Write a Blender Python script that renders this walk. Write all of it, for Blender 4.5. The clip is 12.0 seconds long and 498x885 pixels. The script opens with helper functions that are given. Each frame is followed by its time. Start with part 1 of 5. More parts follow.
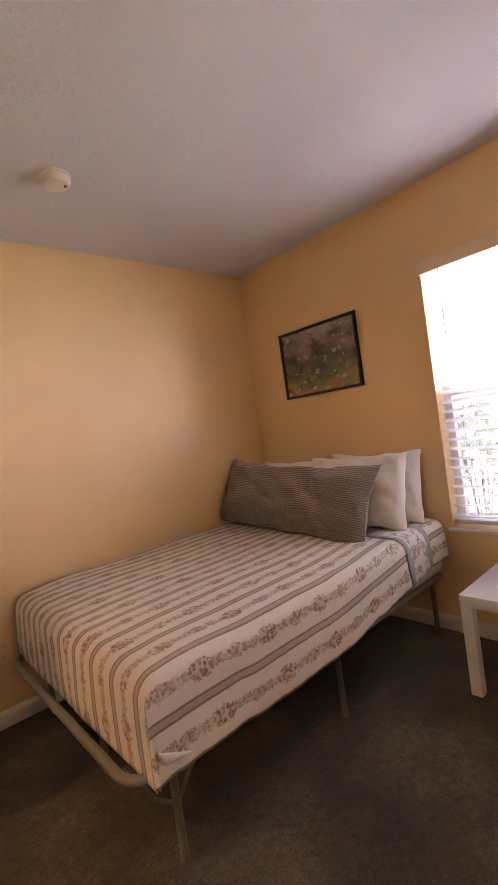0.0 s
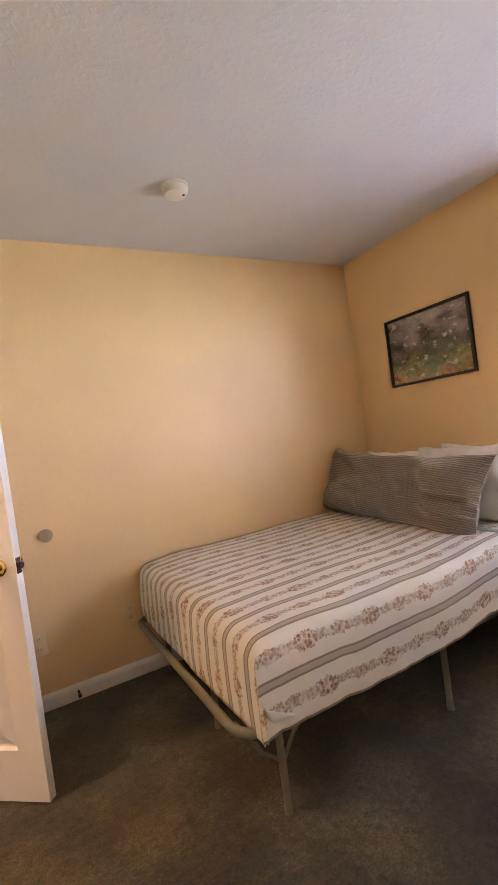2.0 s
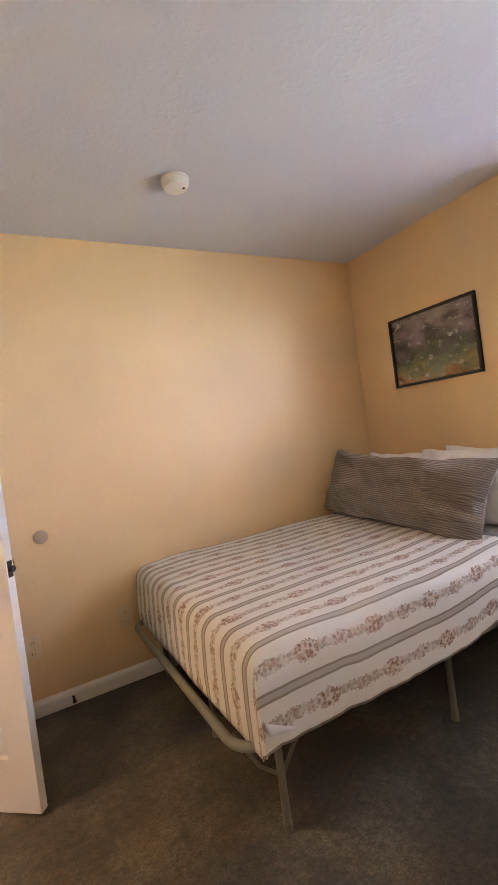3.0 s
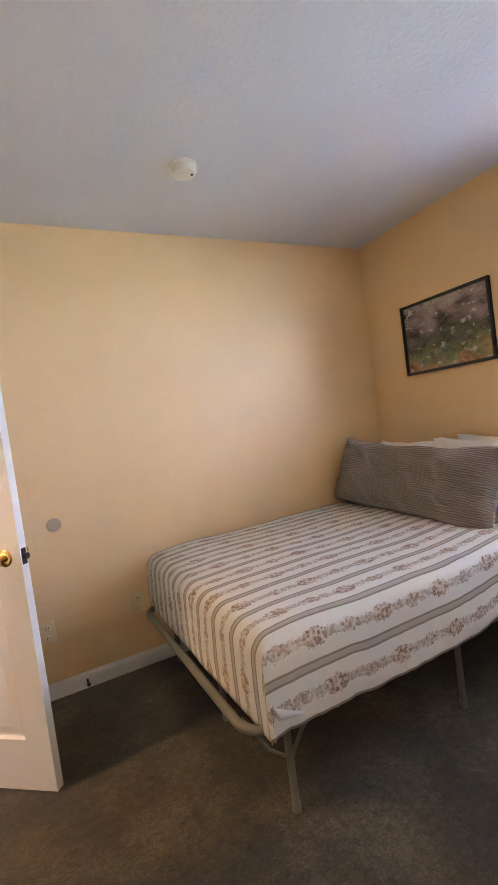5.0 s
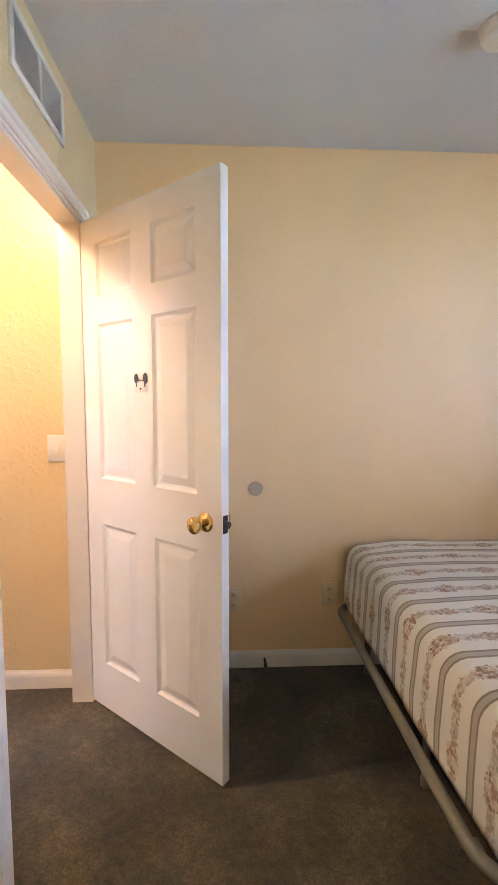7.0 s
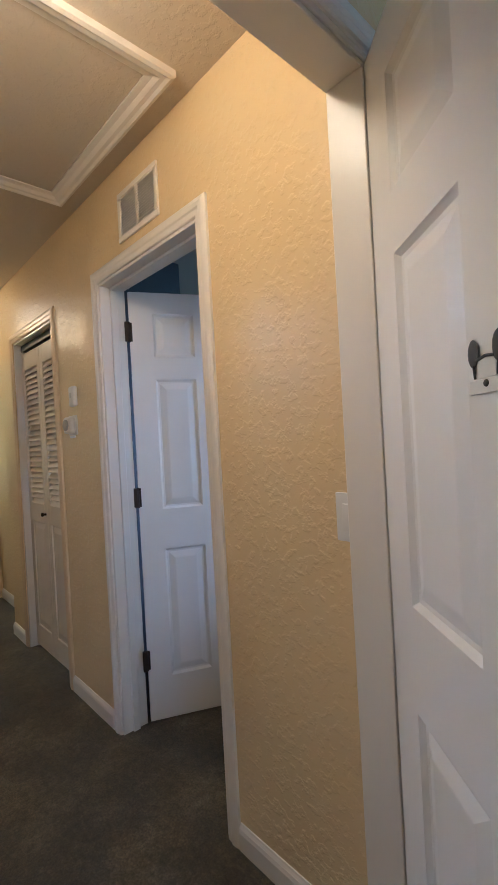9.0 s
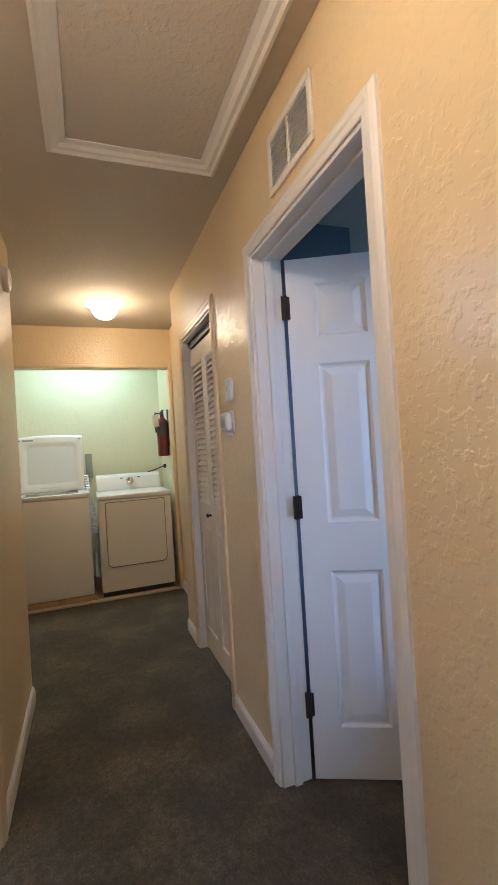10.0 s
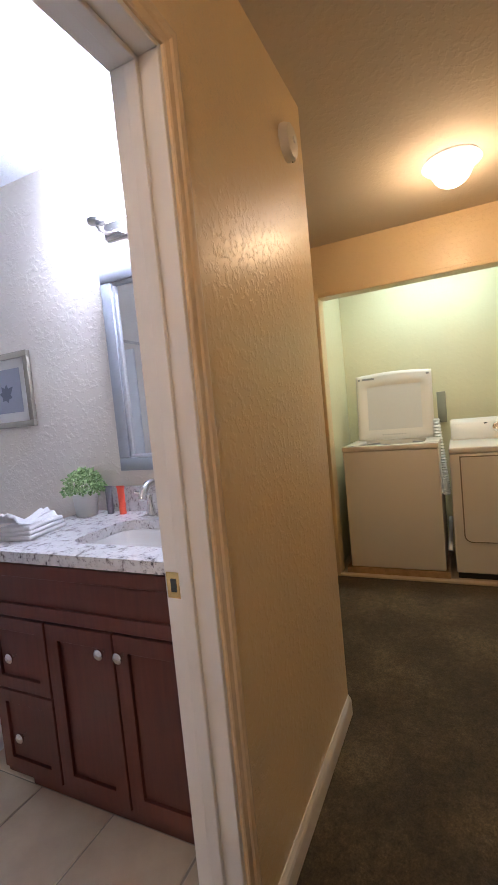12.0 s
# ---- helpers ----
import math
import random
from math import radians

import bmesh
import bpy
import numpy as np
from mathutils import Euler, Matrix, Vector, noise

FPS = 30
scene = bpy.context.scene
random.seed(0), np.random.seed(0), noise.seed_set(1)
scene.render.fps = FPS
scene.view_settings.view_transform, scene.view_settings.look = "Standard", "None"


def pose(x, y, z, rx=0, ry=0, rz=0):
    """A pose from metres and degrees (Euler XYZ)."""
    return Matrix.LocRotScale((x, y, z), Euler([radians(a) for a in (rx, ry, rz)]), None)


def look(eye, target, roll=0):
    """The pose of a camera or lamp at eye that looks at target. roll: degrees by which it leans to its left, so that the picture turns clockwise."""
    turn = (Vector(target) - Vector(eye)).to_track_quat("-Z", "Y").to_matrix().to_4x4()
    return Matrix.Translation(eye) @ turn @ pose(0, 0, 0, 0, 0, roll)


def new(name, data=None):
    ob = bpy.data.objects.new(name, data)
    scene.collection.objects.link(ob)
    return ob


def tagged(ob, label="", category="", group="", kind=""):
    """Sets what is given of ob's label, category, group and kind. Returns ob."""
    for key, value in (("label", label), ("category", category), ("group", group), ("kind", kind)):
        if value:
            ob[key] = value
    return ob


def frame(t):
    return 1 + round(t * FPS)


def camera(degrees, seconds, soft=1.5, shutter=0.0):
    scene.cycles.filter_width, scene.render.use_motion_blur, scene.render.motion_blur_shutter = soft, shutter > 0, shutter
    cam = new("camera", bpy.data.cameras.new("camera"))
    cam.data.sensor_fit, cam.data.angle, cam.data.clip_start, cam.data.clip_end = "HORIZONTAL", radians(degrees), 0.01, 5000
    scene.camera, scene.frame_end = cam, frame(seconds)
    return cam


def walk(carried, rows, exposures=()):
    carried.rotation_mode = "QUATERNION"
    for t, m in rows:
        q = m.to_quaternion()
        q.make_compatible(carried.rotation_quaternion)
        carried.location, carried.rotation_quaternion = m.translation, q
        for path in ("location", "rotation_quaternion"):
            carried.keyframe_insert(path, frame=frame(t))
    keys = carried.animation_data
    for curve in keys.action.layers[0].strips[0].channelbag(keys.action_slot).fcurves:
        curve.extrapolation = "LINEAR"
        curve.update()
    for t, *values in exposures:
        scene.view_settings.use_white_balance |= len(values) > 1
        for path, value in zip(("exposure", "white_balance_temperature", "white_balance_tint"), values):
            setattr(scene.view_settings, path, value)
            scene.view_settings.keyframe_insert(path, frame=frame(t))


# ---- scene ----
cam = camera(58.3, 12.0)
PATH = [
    (0, (0.654, -2.44, 1.299), (1.981, -0.945, 1.241), -8.2),
    (0.5, (0.646, -2.537, 1.269), (1.983, -1.053, 1.181), -8.1),
    (0.7, (0.654, -2.564, 1.288), (1.98, -1.07, 1.186), -8.7),
    (1, (0.628, -2.542, 1.274), (1.889, -0.991, 1.203), -8.3),
    (1.5, (0.595, -2.505, 1.282), (1.631, -0.795, 1.257), -8.1),
    (2, (0.588, -2.494, 1.285), (1.55, -0.741, 1.25), -8.0),
    (2.5, (0.597, -2.494, 1.283), (1.583, -0.754, 1.239), -8.0),
    (3, (0.618, -2.445, 1.29), (1.577, -0.69, 1.253), -7.6),
    (3.5, (0.626, -2.424, 1.294), (1.572, -0.663, 1.235), -7.7),
    (5.5, (0.621, -2.456, 1.284), (1.499, -0.661, 1.186), -7.7),
    (6, (0.593, -2.413, 1.276), (1.371, -0.576, 1.136), -7.3),
    (6.5, (0.595, -2.25, 1.274), (1.052, -0.312, 1.088), -4.7),
    (6.7, (0.589, -2.147, 1.289), (0.897, -0.179, 1.115), -2.4),
    (8.3, (0.608, -1.305, 1.323), (-0.287, 0.482, 1.262), -1.3),
    (8.5, (0.544, -1.145, 1.325), (-0.529, 0.542, 1.272), -1.9),
    (8.8, (0.483, -1.018, 1.333), (-0.773, 0.537, 1.265), -2.6),
    (9, (0.465, -0.895, 1.314), (-1.002, 0.464, 1.304), -3.1),
    (9.5, (0.362, -0.711, 1.323), (-1.385, 0.262, 1.338), -3.7),
    (10, (0.143, -0.625, 1.326), (-1.736, 0.059, 1.338), -3.5),
    (10.5, (-0.075, -0.551, 1.304), (-2.071, -0.454, 1.229), -4.8),
    (11, (-0.249, -0.445, 1.298), (-2.166, -1.01, 1.23), -5.1),
    (11.2, (-0.332, -0.425, 1.281), (-2.204, -1.123, 1.184), -5.7),
    (11.5, (-0.503, -0.443, 1.268), (-2.326, -1.256, 1.158), -5.3),
    (11.6, (-0.578, -0.457, 1.289), (-2.395, -1.283, 1.169), -5.2),
    (12, (-0.81, -0.476, 1.307), (-2.612, -1.335, 1.18), -5.5),
]
walk(cam, [(t, look(eye, target, roll)) for t, eye, target, roll in PATH],
     [(0.0, -0.50, 9400, 58), (0.5, -0.18, 8700, 51), (1.0, -0.20, 9000, 53), (1.5, -0.22, 8900, 52), (2.0, 0.0, 8200, 44), (2.5, 0.02, 7900, 42),
      (3.5, 0.02, 7350, 40), (6.0, -0.02, 6900, 36), (6.7, 0.0, 6800, 35), (8.3, -1.05, 5500, 22), (9.0, -1.60, 5250, 18), (9.5, -1.60, 5250, 20),
      (10.0, -1.31, 5050, 20), (10.5, -0.94, 5000, 22), (11.0, -1.28, 5150, 21), (11.5, -1.36, 5250, 22), (12.0, -1.38, 5800, 28)])


# ---- light ----
world = bpy.data.worlds.new("sky")
scene.world = world
world.use_nodes = True
wn = world.node_tree.nodes
sky = wn.new("ShaderNodeTexSky")
sky.sky_type, sky.sun_disc = "NISHITA", False
sky.sun_elevation, sky.sun_rotation = radians(48), radians(250)
wn["Background"].inputs[1].default_value = 0.10
world.node_tree.links.new(sky.outputs[0], wn["Background"].inputs[0])
sun = new("sun", bpy.data.lights.new("sun", "SUN"))
sun.data.energy, sun.data.angle, sun.data.color = 1.5, radians(12), (1, 0.95, 0.88)
sun.matrix_world = look((-20, 8, 22), (0, 0, 0))


def lamp(name, kind, place, watts, colour, size, target=None):
    li = bpy.data.lights.new(name, kind)
    li.energy, li.color = watts, colour
    if kind == "AREA":
        li.shape, li.size, li.size_y = "RECTANGLE", size[0], size[1]
    else:
        li.shadow_soft_size = size
    ob = new(name, li)
    ob.matrix_world = look(place, target) if target else Matrix.Translation(place)
    return ob


CEIL, HCEIL = 2.487, 2.48
DAY = 110.0   # brightness of the hazy distance outside
lamp("hall_bulb", "POINT", (-3.40, -0.44, 2.325), 38, (1.0, 0.71, 0.33), 0.07)
lamp("hall_bulb", "POINT", (-0.36, -0.68, 2.325), 42, (1.0, 0.80, 0.48), 0.07)
lamp("laundry_tube", "AREA", (-4.55, -0.62, 2.42), 27, (0.80, 1.0, 0.84), (0.9, 0.08), (-4.62, -0.62, 0.0))
# added bluish lamp in an assumed, unseen opening; it brightens the second door leaf
lamp("second_bedroom_daylight", "AREA", (-0.02, 1.70, 1.40), 0.95, (0.70, 0.78, 1.0), (0.98, 1.28), (-3.0, 1.70, 1.40))
for k in range(3):
    lamp("vanity_bulb", "POINT", (-2.20, -1.70 + 0.23 * k, 2.21), 21, (0.77, 0.89, 1.0), 0.03)


# ---- materials ----
def material(name, colour=(0.8, 0.8, 0.8), rough=0.5, metal=0.0):
    m = bpy.data.materials.new(name)
    m.use_nodes = True
    b = m.node_tree.nodes["Principled BSDF"]
    b.inputs["Base Color"].default_value = (*colour, 1)
    b.inputs["Roughness"].default_value = rough
    b.inputs["Metallic"].default_value = metal
    return m


def node(m, kind, **values):
    n = m.node_tree.nodes.new(kind)
    for key, v in values.items():
        n.inputs[key.replace("_", " ")].default_value = v
    return n


def wire(m, a, b):
    m.node_tree.links.new(a, b)


def shader(m):
    return m.node_tree.nodes["Principled BSDF"]


def noise_of(m, scale, detail=4.0, rough=0.55, coords="Object"):
    tc = m.node_tree.nodes.new("ShaderNodeTexCoord")
    n = node(m, "ShaderNodeTexNoise", Scale=scale, Detail=detail, Roughness=rough)
    wire(m, tc.outputs[coords], n.inputs["Vector"])
    return n


def ramp(m, source, stops):
    r = m.node_tree.nodes.new("ShaderNodeValToRGB")
    while len(r.color_ramp.elements) < len(stops):
        r.color_ramp.elements.new(0.5)
    for e, (at, c) in zip(r.color_ramp.elements, stops):
        e.position, e.color = at, (*c, 1)
    wire(m, source, r.inputs["Fac"])
    return r


def mixed(m, fac, a, b, how="MIX"):
    x = m.node_tree.nodes.new("ShaderNodeMix")
    x.data_type, x.blend_type = "RGBA", how
    for slot, v in ((0, fac), (6, a), (7, b)):
        if isinstance(v, (int, float)):
            x.inputs[slot].default_value = v
        elif isinstance(v, tuple):
            x.inputs[slot].default_value = (*v, 1)
        else:
            wire(m, v, x.inputs[slot])
    return x.outputs[2]


def bump(m, source, strength, distance):
    b = node(m, "ShaderNodeBump", Strength=strength, Distance=distance)
    wire(m, source, b.inputs["Height"])
    wire(m, b.outputs[0], shader(m).inputs["Normal"])
    return b


def plaster(name, colour, rough, relief, scale=22.0):
    """Painted wall with the flattened splatter of a knock-down finish."""
    m = material(name, colour, rough)
    big = noise_of(m, 1.3, 3)
    col = ramp(m, big.outputs["Fac"], [(0.3, tuple(c * 0.95 for c in colour)), (0.7, tuple(min(1, c * 1.03) for c in colour))])
    wire(m, col.outputs[0], shader(m).inputs["Base Color"])
    n = noise_of(m, scale, 3, 0.5)
    flat = ramp(m, n.outputs["Fac"], [(0.50, (0, 0, 0)), (0.61, (1, 1, 1))])
    fine = noise_of(m, 160, 2)
    bump(m, mixed(m, 0.12, flat.outputs[0], fine.outputs["Fac"]), relief, 0.004)
    return m


WALL = plaster("cream_wall_paint", (0.785, 0.605, 0.34), 0.31, 0.33, 42.0)
BED_WALL = plaster("cream_bedroom_paint", (0.87, 0.585, 0.30), 0.5, 0.12, 48)
BED_CEILING = plaster("bedroom_ceiling_paint", (0.70, 0.695, 0.71), 0.75, 0.2, 48)
BATH_WALL = plaster("pale_grey_wall_paint", (0.74, 0.675, 0.59), 0.38, 0.27, 46)
LAUNDRY_WALL = plaster("pale_green_wall_paint", (0.74, 0.71, 0.48), 0.5, 0.15)
CEILING = plaster("ceiling_paint", (0.60, 0.52, 0.41), 0.8, 0.22, 40)
TRIM = material("white_trim_paint", (0.82, 0.775, 0.70), 0.34)
n_ = noise_of(TRIM, 90, 3)
bump(TRIM, n_.outputs["Fac"], 0.06, 0.001)
DOOR = material("white_door_paint", (0.82, 0.80, 0.76), 0.30)
n_ = noise_of(DOOR, 60, 4)
bump(DOOR, n_.outputs["Fac"], 0.10, 0.001)


def carpet_material():
    m = material("dark_brown_carpet", (0.06, 0.05, 0.04), 0.95)
    big = noise_of(m, 2.6, 3, 0.6)
    a = ramp(m, big.outputs["Fac"], [(0.34, (0.037, 0.028, 0.016)), (0.5, (0.063, 0.048, 0.027)), (0.66, (0.113, 0.087, 0.048))])
    clump = noise_of(m, 34, 5, 0.75)
    c = ramp(m, clump.outputs["Fac"], [(0.34, (0.58, 0.58, 0.56)), (0.5, (1.0, 1.0, 1.0)), (0.66, (1.45, 1.45, 1.42))])
    tuft = noise_of(m, 120, 5, 0.85)
    b = ramp(m, tuft.outputs["Fac"], [(0.37, (0.50, 0.50, 0.49)), (0.5, (0.97, 0.97, 0.96)), (0.63, (1.55, 1.54, 1.50))])
    both_ = mixed(m, 1.0, mixed(m, 1.0, a.outputs[0], c.outputs[0], "MULTIPLY"), b.outputs[0], "MULTIPLY")
    wire(m, both_, shader(m).inputs["Base Color"])
    bump(m, mixed(m, 0.5, tuft.outputs["Fac"], clump.outputs["Fac"]), 0.5, 0.005)
    shader(m).inputs["Sheen Weight"].default_value = 0.18
    return m


CARPET = carpet_material()
METAL = material("satin_nickel", (0.68, 0.66, 0.63), 0.2, 1.0)
BRASS = material("polished_brass", (0.78, 0.55, 0.22), 0.18, 1.0)
BRONZE = material("dark_bronze", (0.030, 0.020, 0.014), 0.55)
shader(BRONZE).inputs["Specular IOR Level"].default_value = 0.25
CHROME = material("chrome", (0.75, 0.75, 0.76), 0.10, 1.0)
WHITE = material("white_plastic", (0.80, 0.79, 0.76), 0.35)
DARK = material("dark_plastic", (0.03, 0.03, 0.03), 0.5)


# ---- mesh helpers ----
def box(bm, x0, x1, y0, y1, z0, z1, bevel=0.0, segments=2):
    made = bmesh.ops.create_cube(bm, size=1.0)["verts"]
    for v in made:
        v.co = Vector((x0 + (v.co.x + 0.5) * (x1 - x0), y0 + (v.co.y + 0.5) * (y1 - y0), z0 + (v.co.z + 0.5) * (z1 - z0)))
    if bevel:
        edges = list({e for v in made for e in v.link_edges})
        bmesh.ops.bevel(bm, geom=edges, offset=bevel, segments=segments, affect="EDGES", profile=0.5)
    return bm


def rod(bm, a, b, r0, r1=None, sides=14):
    a, b = Vector(a), Vector(b)
    turn = (b - a).to_track_quat("Z", "Y").to_matrix().to_4x4()
    m = Matrix.Translation((a + b) / 2) @ turn
    bmesh.ops.create_cone(bm, cap_ends=True, segments=sides, radius1=r0, radius2=r0 if r1 is None else r1, depth=(b - a).length, matrix=m)
    return bm


def lathe(bm, profile, m=Matrix.Identity(4), sides=24):
    """Turns (radius, height) pairs round the z axis."""
    rings = []
    for r, z in profile:
        rings.append([bm.verts.new(m @ Vector((r * math.cos(2 * math.pi * k / sides), r * math.sin(2 * math.pi * k / sides), z))) for k in range(sides)])
    for lo, hi in zip(rings, rings[1:]):
        for k in range(sides):
            bm.faces.new((lo[k], lo[(k + 1) % sides], hi[(k + 1) % sides], hi[k]))
    bm.faces.new(reversed(rings[0]))
    bm.faces.new(rings[-1])
    return bm


def tube(bm, points, radius, sides=10):
    """A round bar along a bent line."""
    pts = [Vector(p) for p in points]
    rings = []
    for k, p in enumerate(pts):
        d = (pts[min(k + 1, len(pts) - 1)] - pts[max(k - 1, 0)]).normalized()
        u = d.orthogonal().normalized() if k == 0 else (u - d * u.dot(d)).normalized()
        w = d.cross(u)
        rings.append([bm.verts.new(p + radius * (math.cos(2 * math.pi * j / sides) * u + math.sin(2 * math.pi * j / sides) * w)) for j in range(sides)])
    for lo, hi in zip(rings, rings[1:]):
        for j in range(sides):
            bm.faces.new((lo[j], lo[(j + 1) % sides], hi[(j + 1) % sides], hi[j]))
    bm.faces.new(reversed(rings[0]))
    bm.faces.new(rings[-1])
    return bm


def sheet(bm, nu, nv, place, closed=False):
    """A grid of nu x nv cells, with UV = the cell's share, placed by place(u, v)."""
    uv = bm.loops.layers.uv.verify()
    vs = [[bm.verts.new(place(i / nu, j / nv)) for j in range(nv + 1)] for i in range(nu + 1)]
    for i in range(nu):
        for j in range(nv):
            f = bm.faces.new((vs[i][j], vs[i + 1][j], vs[i + 1][j + 1], vs[i][j + 1]))
            for loop, (a, b) in zip(f.loops, ((i, j), (i + 1, j), (i + 1, j + 1), (i, j + 1))):
                loop[uv].uv = (a / nu, b / nv)
    return bm


def finish(name, bm, mat, smooth=False):
    bmesh.ops.recalc_face_normals(bm, faces=bm.faces[:])
    me = bpy.data.meshes.new(name)
    bm.to_mesh(me)
    bm.free()
    me.materials.append(mat)
    if smooth:
        me.polygons.foreach_set("use_smooth", [True] * len(me.polygons))
        me.set_sharp_from_angle(angle=radians(40))
    return me


def part(name, bm, mat, parent, label="", smooth=True):
    ob = new(name, finish(name, bm, mat, smooth))
    ob.parent = parent
    if label:
        tagged(ob, label)
    return ob


def thing(name, label, category, place=(0, 0, 0), turn=0.0, group="", kind=""):
    ob = new(name)
    ob.empty_display_size = 0.1
    ob.matrix_world = pose(*place, 0, 0, turn)
    return tagged(ob, label, category, group, kind)


def solid(name, bm, mat, label, category, kind="", smooth=True):
    return tagged(new(name, finish(name, bm, mat, smooth)), label, category, "", kind)


def boxes(name, mat, label, category, *rows):
    bm = bmesh.new()
    for r in rows:
        box(bm, *r)
    return solid(name, bm, mat, label, category, "structure", False)


# ---- the shell ----
N, E, S = 0.135, 3.08, -3.25      # bedroom walls
HN, HS, HC = 0.015, -0.975, -2.59  # hall: north wall, south wall, its far corner
LX = -4.12                         # laundry front
BX0, BX1 = -1.625, -0.862           # bathroom doorway
WT = -0.09                         # hall face of the bedroom door wall
T = 2.72                           # top of walls, above the ceilings

boxes("floor", CARPET, "dark brown cut-pile carpet with worn traffic marks", "carpet",
      (WT, 3.08, S, N, -0.12, 0.0), (LX, WT, HS, HN, -0.12, 0.0), (LX, HC, -2.5, HS, -0.12, 0.0), (BX0, BX1, HS - 0.08, HS, -0.12, 0.0), (-3.1, WT, HN, 3.0, -0.12, 0.0), (LX, -3.1, HN, 0.18, -0.12, 0.0))
boxes("wall_bedroom_north", BED_WALL, "cream painted bedroom wall with light orange-peel texture", "wall", (0.0, E + 0.15, N, N + 0.12, 0, T))
WY0, WY1, WZ0, WZ1 = -2.24, -1.30, 0.60, 2.06
boxes("wall_bedroom_east", BED_WALL, "cream painted bedroom wall around the window", "wall",
      (E, E + 0.15, WY1, N, 0, T), (E, E + 0.15, S, WY0, 0, T), (E, E + 0.15, WY0, WY1, 0, WZ0), (E, E + 0.15, WY0, WY1, WZ1, T))
boxes("wall_bedroom_south", BED_WALL, "cream painted bedroom wall", "wall", (0.0, E + 0.15, S - 0.12, S, 0, T))
DY0, DY1, DZ = -0.870, -0.075, 2.065
# y 1.2 to 2.2 is an unseen opening, cut for the added lamp
boxes("wall_bedroom_west", WALL, "cream painted wall with the bedroom doorway", "wall",
      (WT, 0, DY1, 1.2, 0, T), (WT, 0, 2.2, 3.0, 0, T), (WT, 0, 1.2, 2.2, 0, 0.75), (WT, 0, 1.2, 2.2, 2.05, T), (WT, 0, S - 0.12, DY0, 0, T), (WT, 0, DY0, DY1, DZ, T))
D2X0, D2X1 = -1.475, -0.705
CX0, CX1, CZ = -2.80, -2.07, 2.05
boxes("wall_hall_north", WALL, "cream knock-down textured hall wall with two doorways", "wall",
      (D2X1, WT, HN, HN + 0.12, 0, T), (CX1, D2X0, HN, HN + 0.12, 0, T), (-3.13, CX0, HN, HN + 0.12, 0, T),
      (D2X0, D2X1, HN, HN + 0.12, 2.065, T), (CX0, CX1, HN, HN + 0.12, CZ, T))
boxes("wall_hall_end", WALL, "cream hall wall beside the laundry closet", "wall", (LX, -3.13, 0.18, 0.30, 0, T), (-3.25, -3.13, HN + 0.12, 0.18, 0, T))
boxes("wall_hall_south", WALL, "cream knock-down textured hall wall with the bathroom doorway", "wall",
      (HC, BX0, HS - 0.115, HS, 0, T), (BX1, WT, HS - 0.115, HS, 0, T), (BX0, BX1, HS - 0.115, HS, 2.065, T))
boxes("wall_hall_corner", WALL, "cream wall turning the hall corner", "wall", (HC, HC + 0.12, -2.5, HS - 0.115, 0, T))
boxes("wall_landing", WALL, "cream wall closing the landing", "wall", (LX, HC + 0.12, -2.62, -2.5, 0, T))
LY0, LY1, LZ = -1.375, 0.145, 2.11
boxes("wall_laundry_front", WALL, "cream wall around the laundry closet opening", "wall",
      (LX - 0.12, LX, -2.62, LY0, 0, T), (LX - 0.12, LX, LY1, 0.30, 0, T), (LX - 0.12, LX, LY0, LY1, LZ, T))
for part_of, row in (("back", (-5.07, -4.95, -1.53, 0.29, 0, T)), ("south", (-4.95, LX - 0.12, -1.53, -1.41, 0, T)), ("north", (-4.95, LX - 0.12, 0.17, 0.29, 0, T))):
    boxes("wall_laundry_" + part_of, LAUNDRY_WALL, "pale green painted laundry closet wall", "wall", row)
boxes("floor_laundry", material("pale_vinyl", (0.50, 0.40, 0.27), 0.5), "pale vinyl laundry closet floor", "floor", (-4.95, LX, -1.41, 0.17, -0.12, 0.012))
BW, BE, BS = -2.337, -0.78, -3.72
boxes("wall_bath_west", BATH_WALL, "pale grey textured bathroom wall behind the vanity", "wall", (HC + 0.12, BW, BS - 0.1, HS - 0.115, 0, T))
boxes("wall_bath_east", BATH_WALL, "pale grey textured bathroom wall", "wall", (BE, BE + 0.1, BS - 0.1, HS - 0.118, 0, T))
boxes("wall_bath_south", BATH_WALL, "pale grey textured bathroom wall", "wall", (BW, BE, BS - 0.1, BS, 0, T))
boxes("wall_bath_north", BATH_WALL, "pale grey textured bathroom wall beside the door", "wall",
      (BW, BX0, HS - 0.121, HS - 0.115, 0, T), (BX1, BE, HS - 0.121, HS - 0.115, 0, T), (BX0, BX1, HS - 0.121, HS - 0.115, 2.065, T))
# the unlit room's darkness is put into this wall colour
UNLIT_WALL = plaster("unlit_room_wall", (0.055, 0.062, 0.078), 0.6, 0.3)
boxes("wall_second_bedroom", UNLIT_WALL, "second bedroom walls, blue-grey with the room's darkness in the colour", "wall",
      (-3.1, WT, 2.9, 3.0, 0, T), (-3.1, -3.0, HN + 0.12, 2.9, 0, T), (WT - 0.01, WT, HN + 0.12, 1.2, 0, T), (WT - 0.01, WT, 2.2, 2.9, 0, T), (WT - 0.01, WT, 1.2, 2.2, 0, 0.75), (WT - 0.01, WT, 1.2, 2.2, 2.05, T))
boxes("wall_linen_closet", UNLIT_WALL, "closet side wall behind the bifold doors, darkness put into its colour", "wall", (-2.0, -1.95, HN + 0.12, 0.8, 0, T), (-3.0, -2.0, 0.75, 0.8, 0, T))
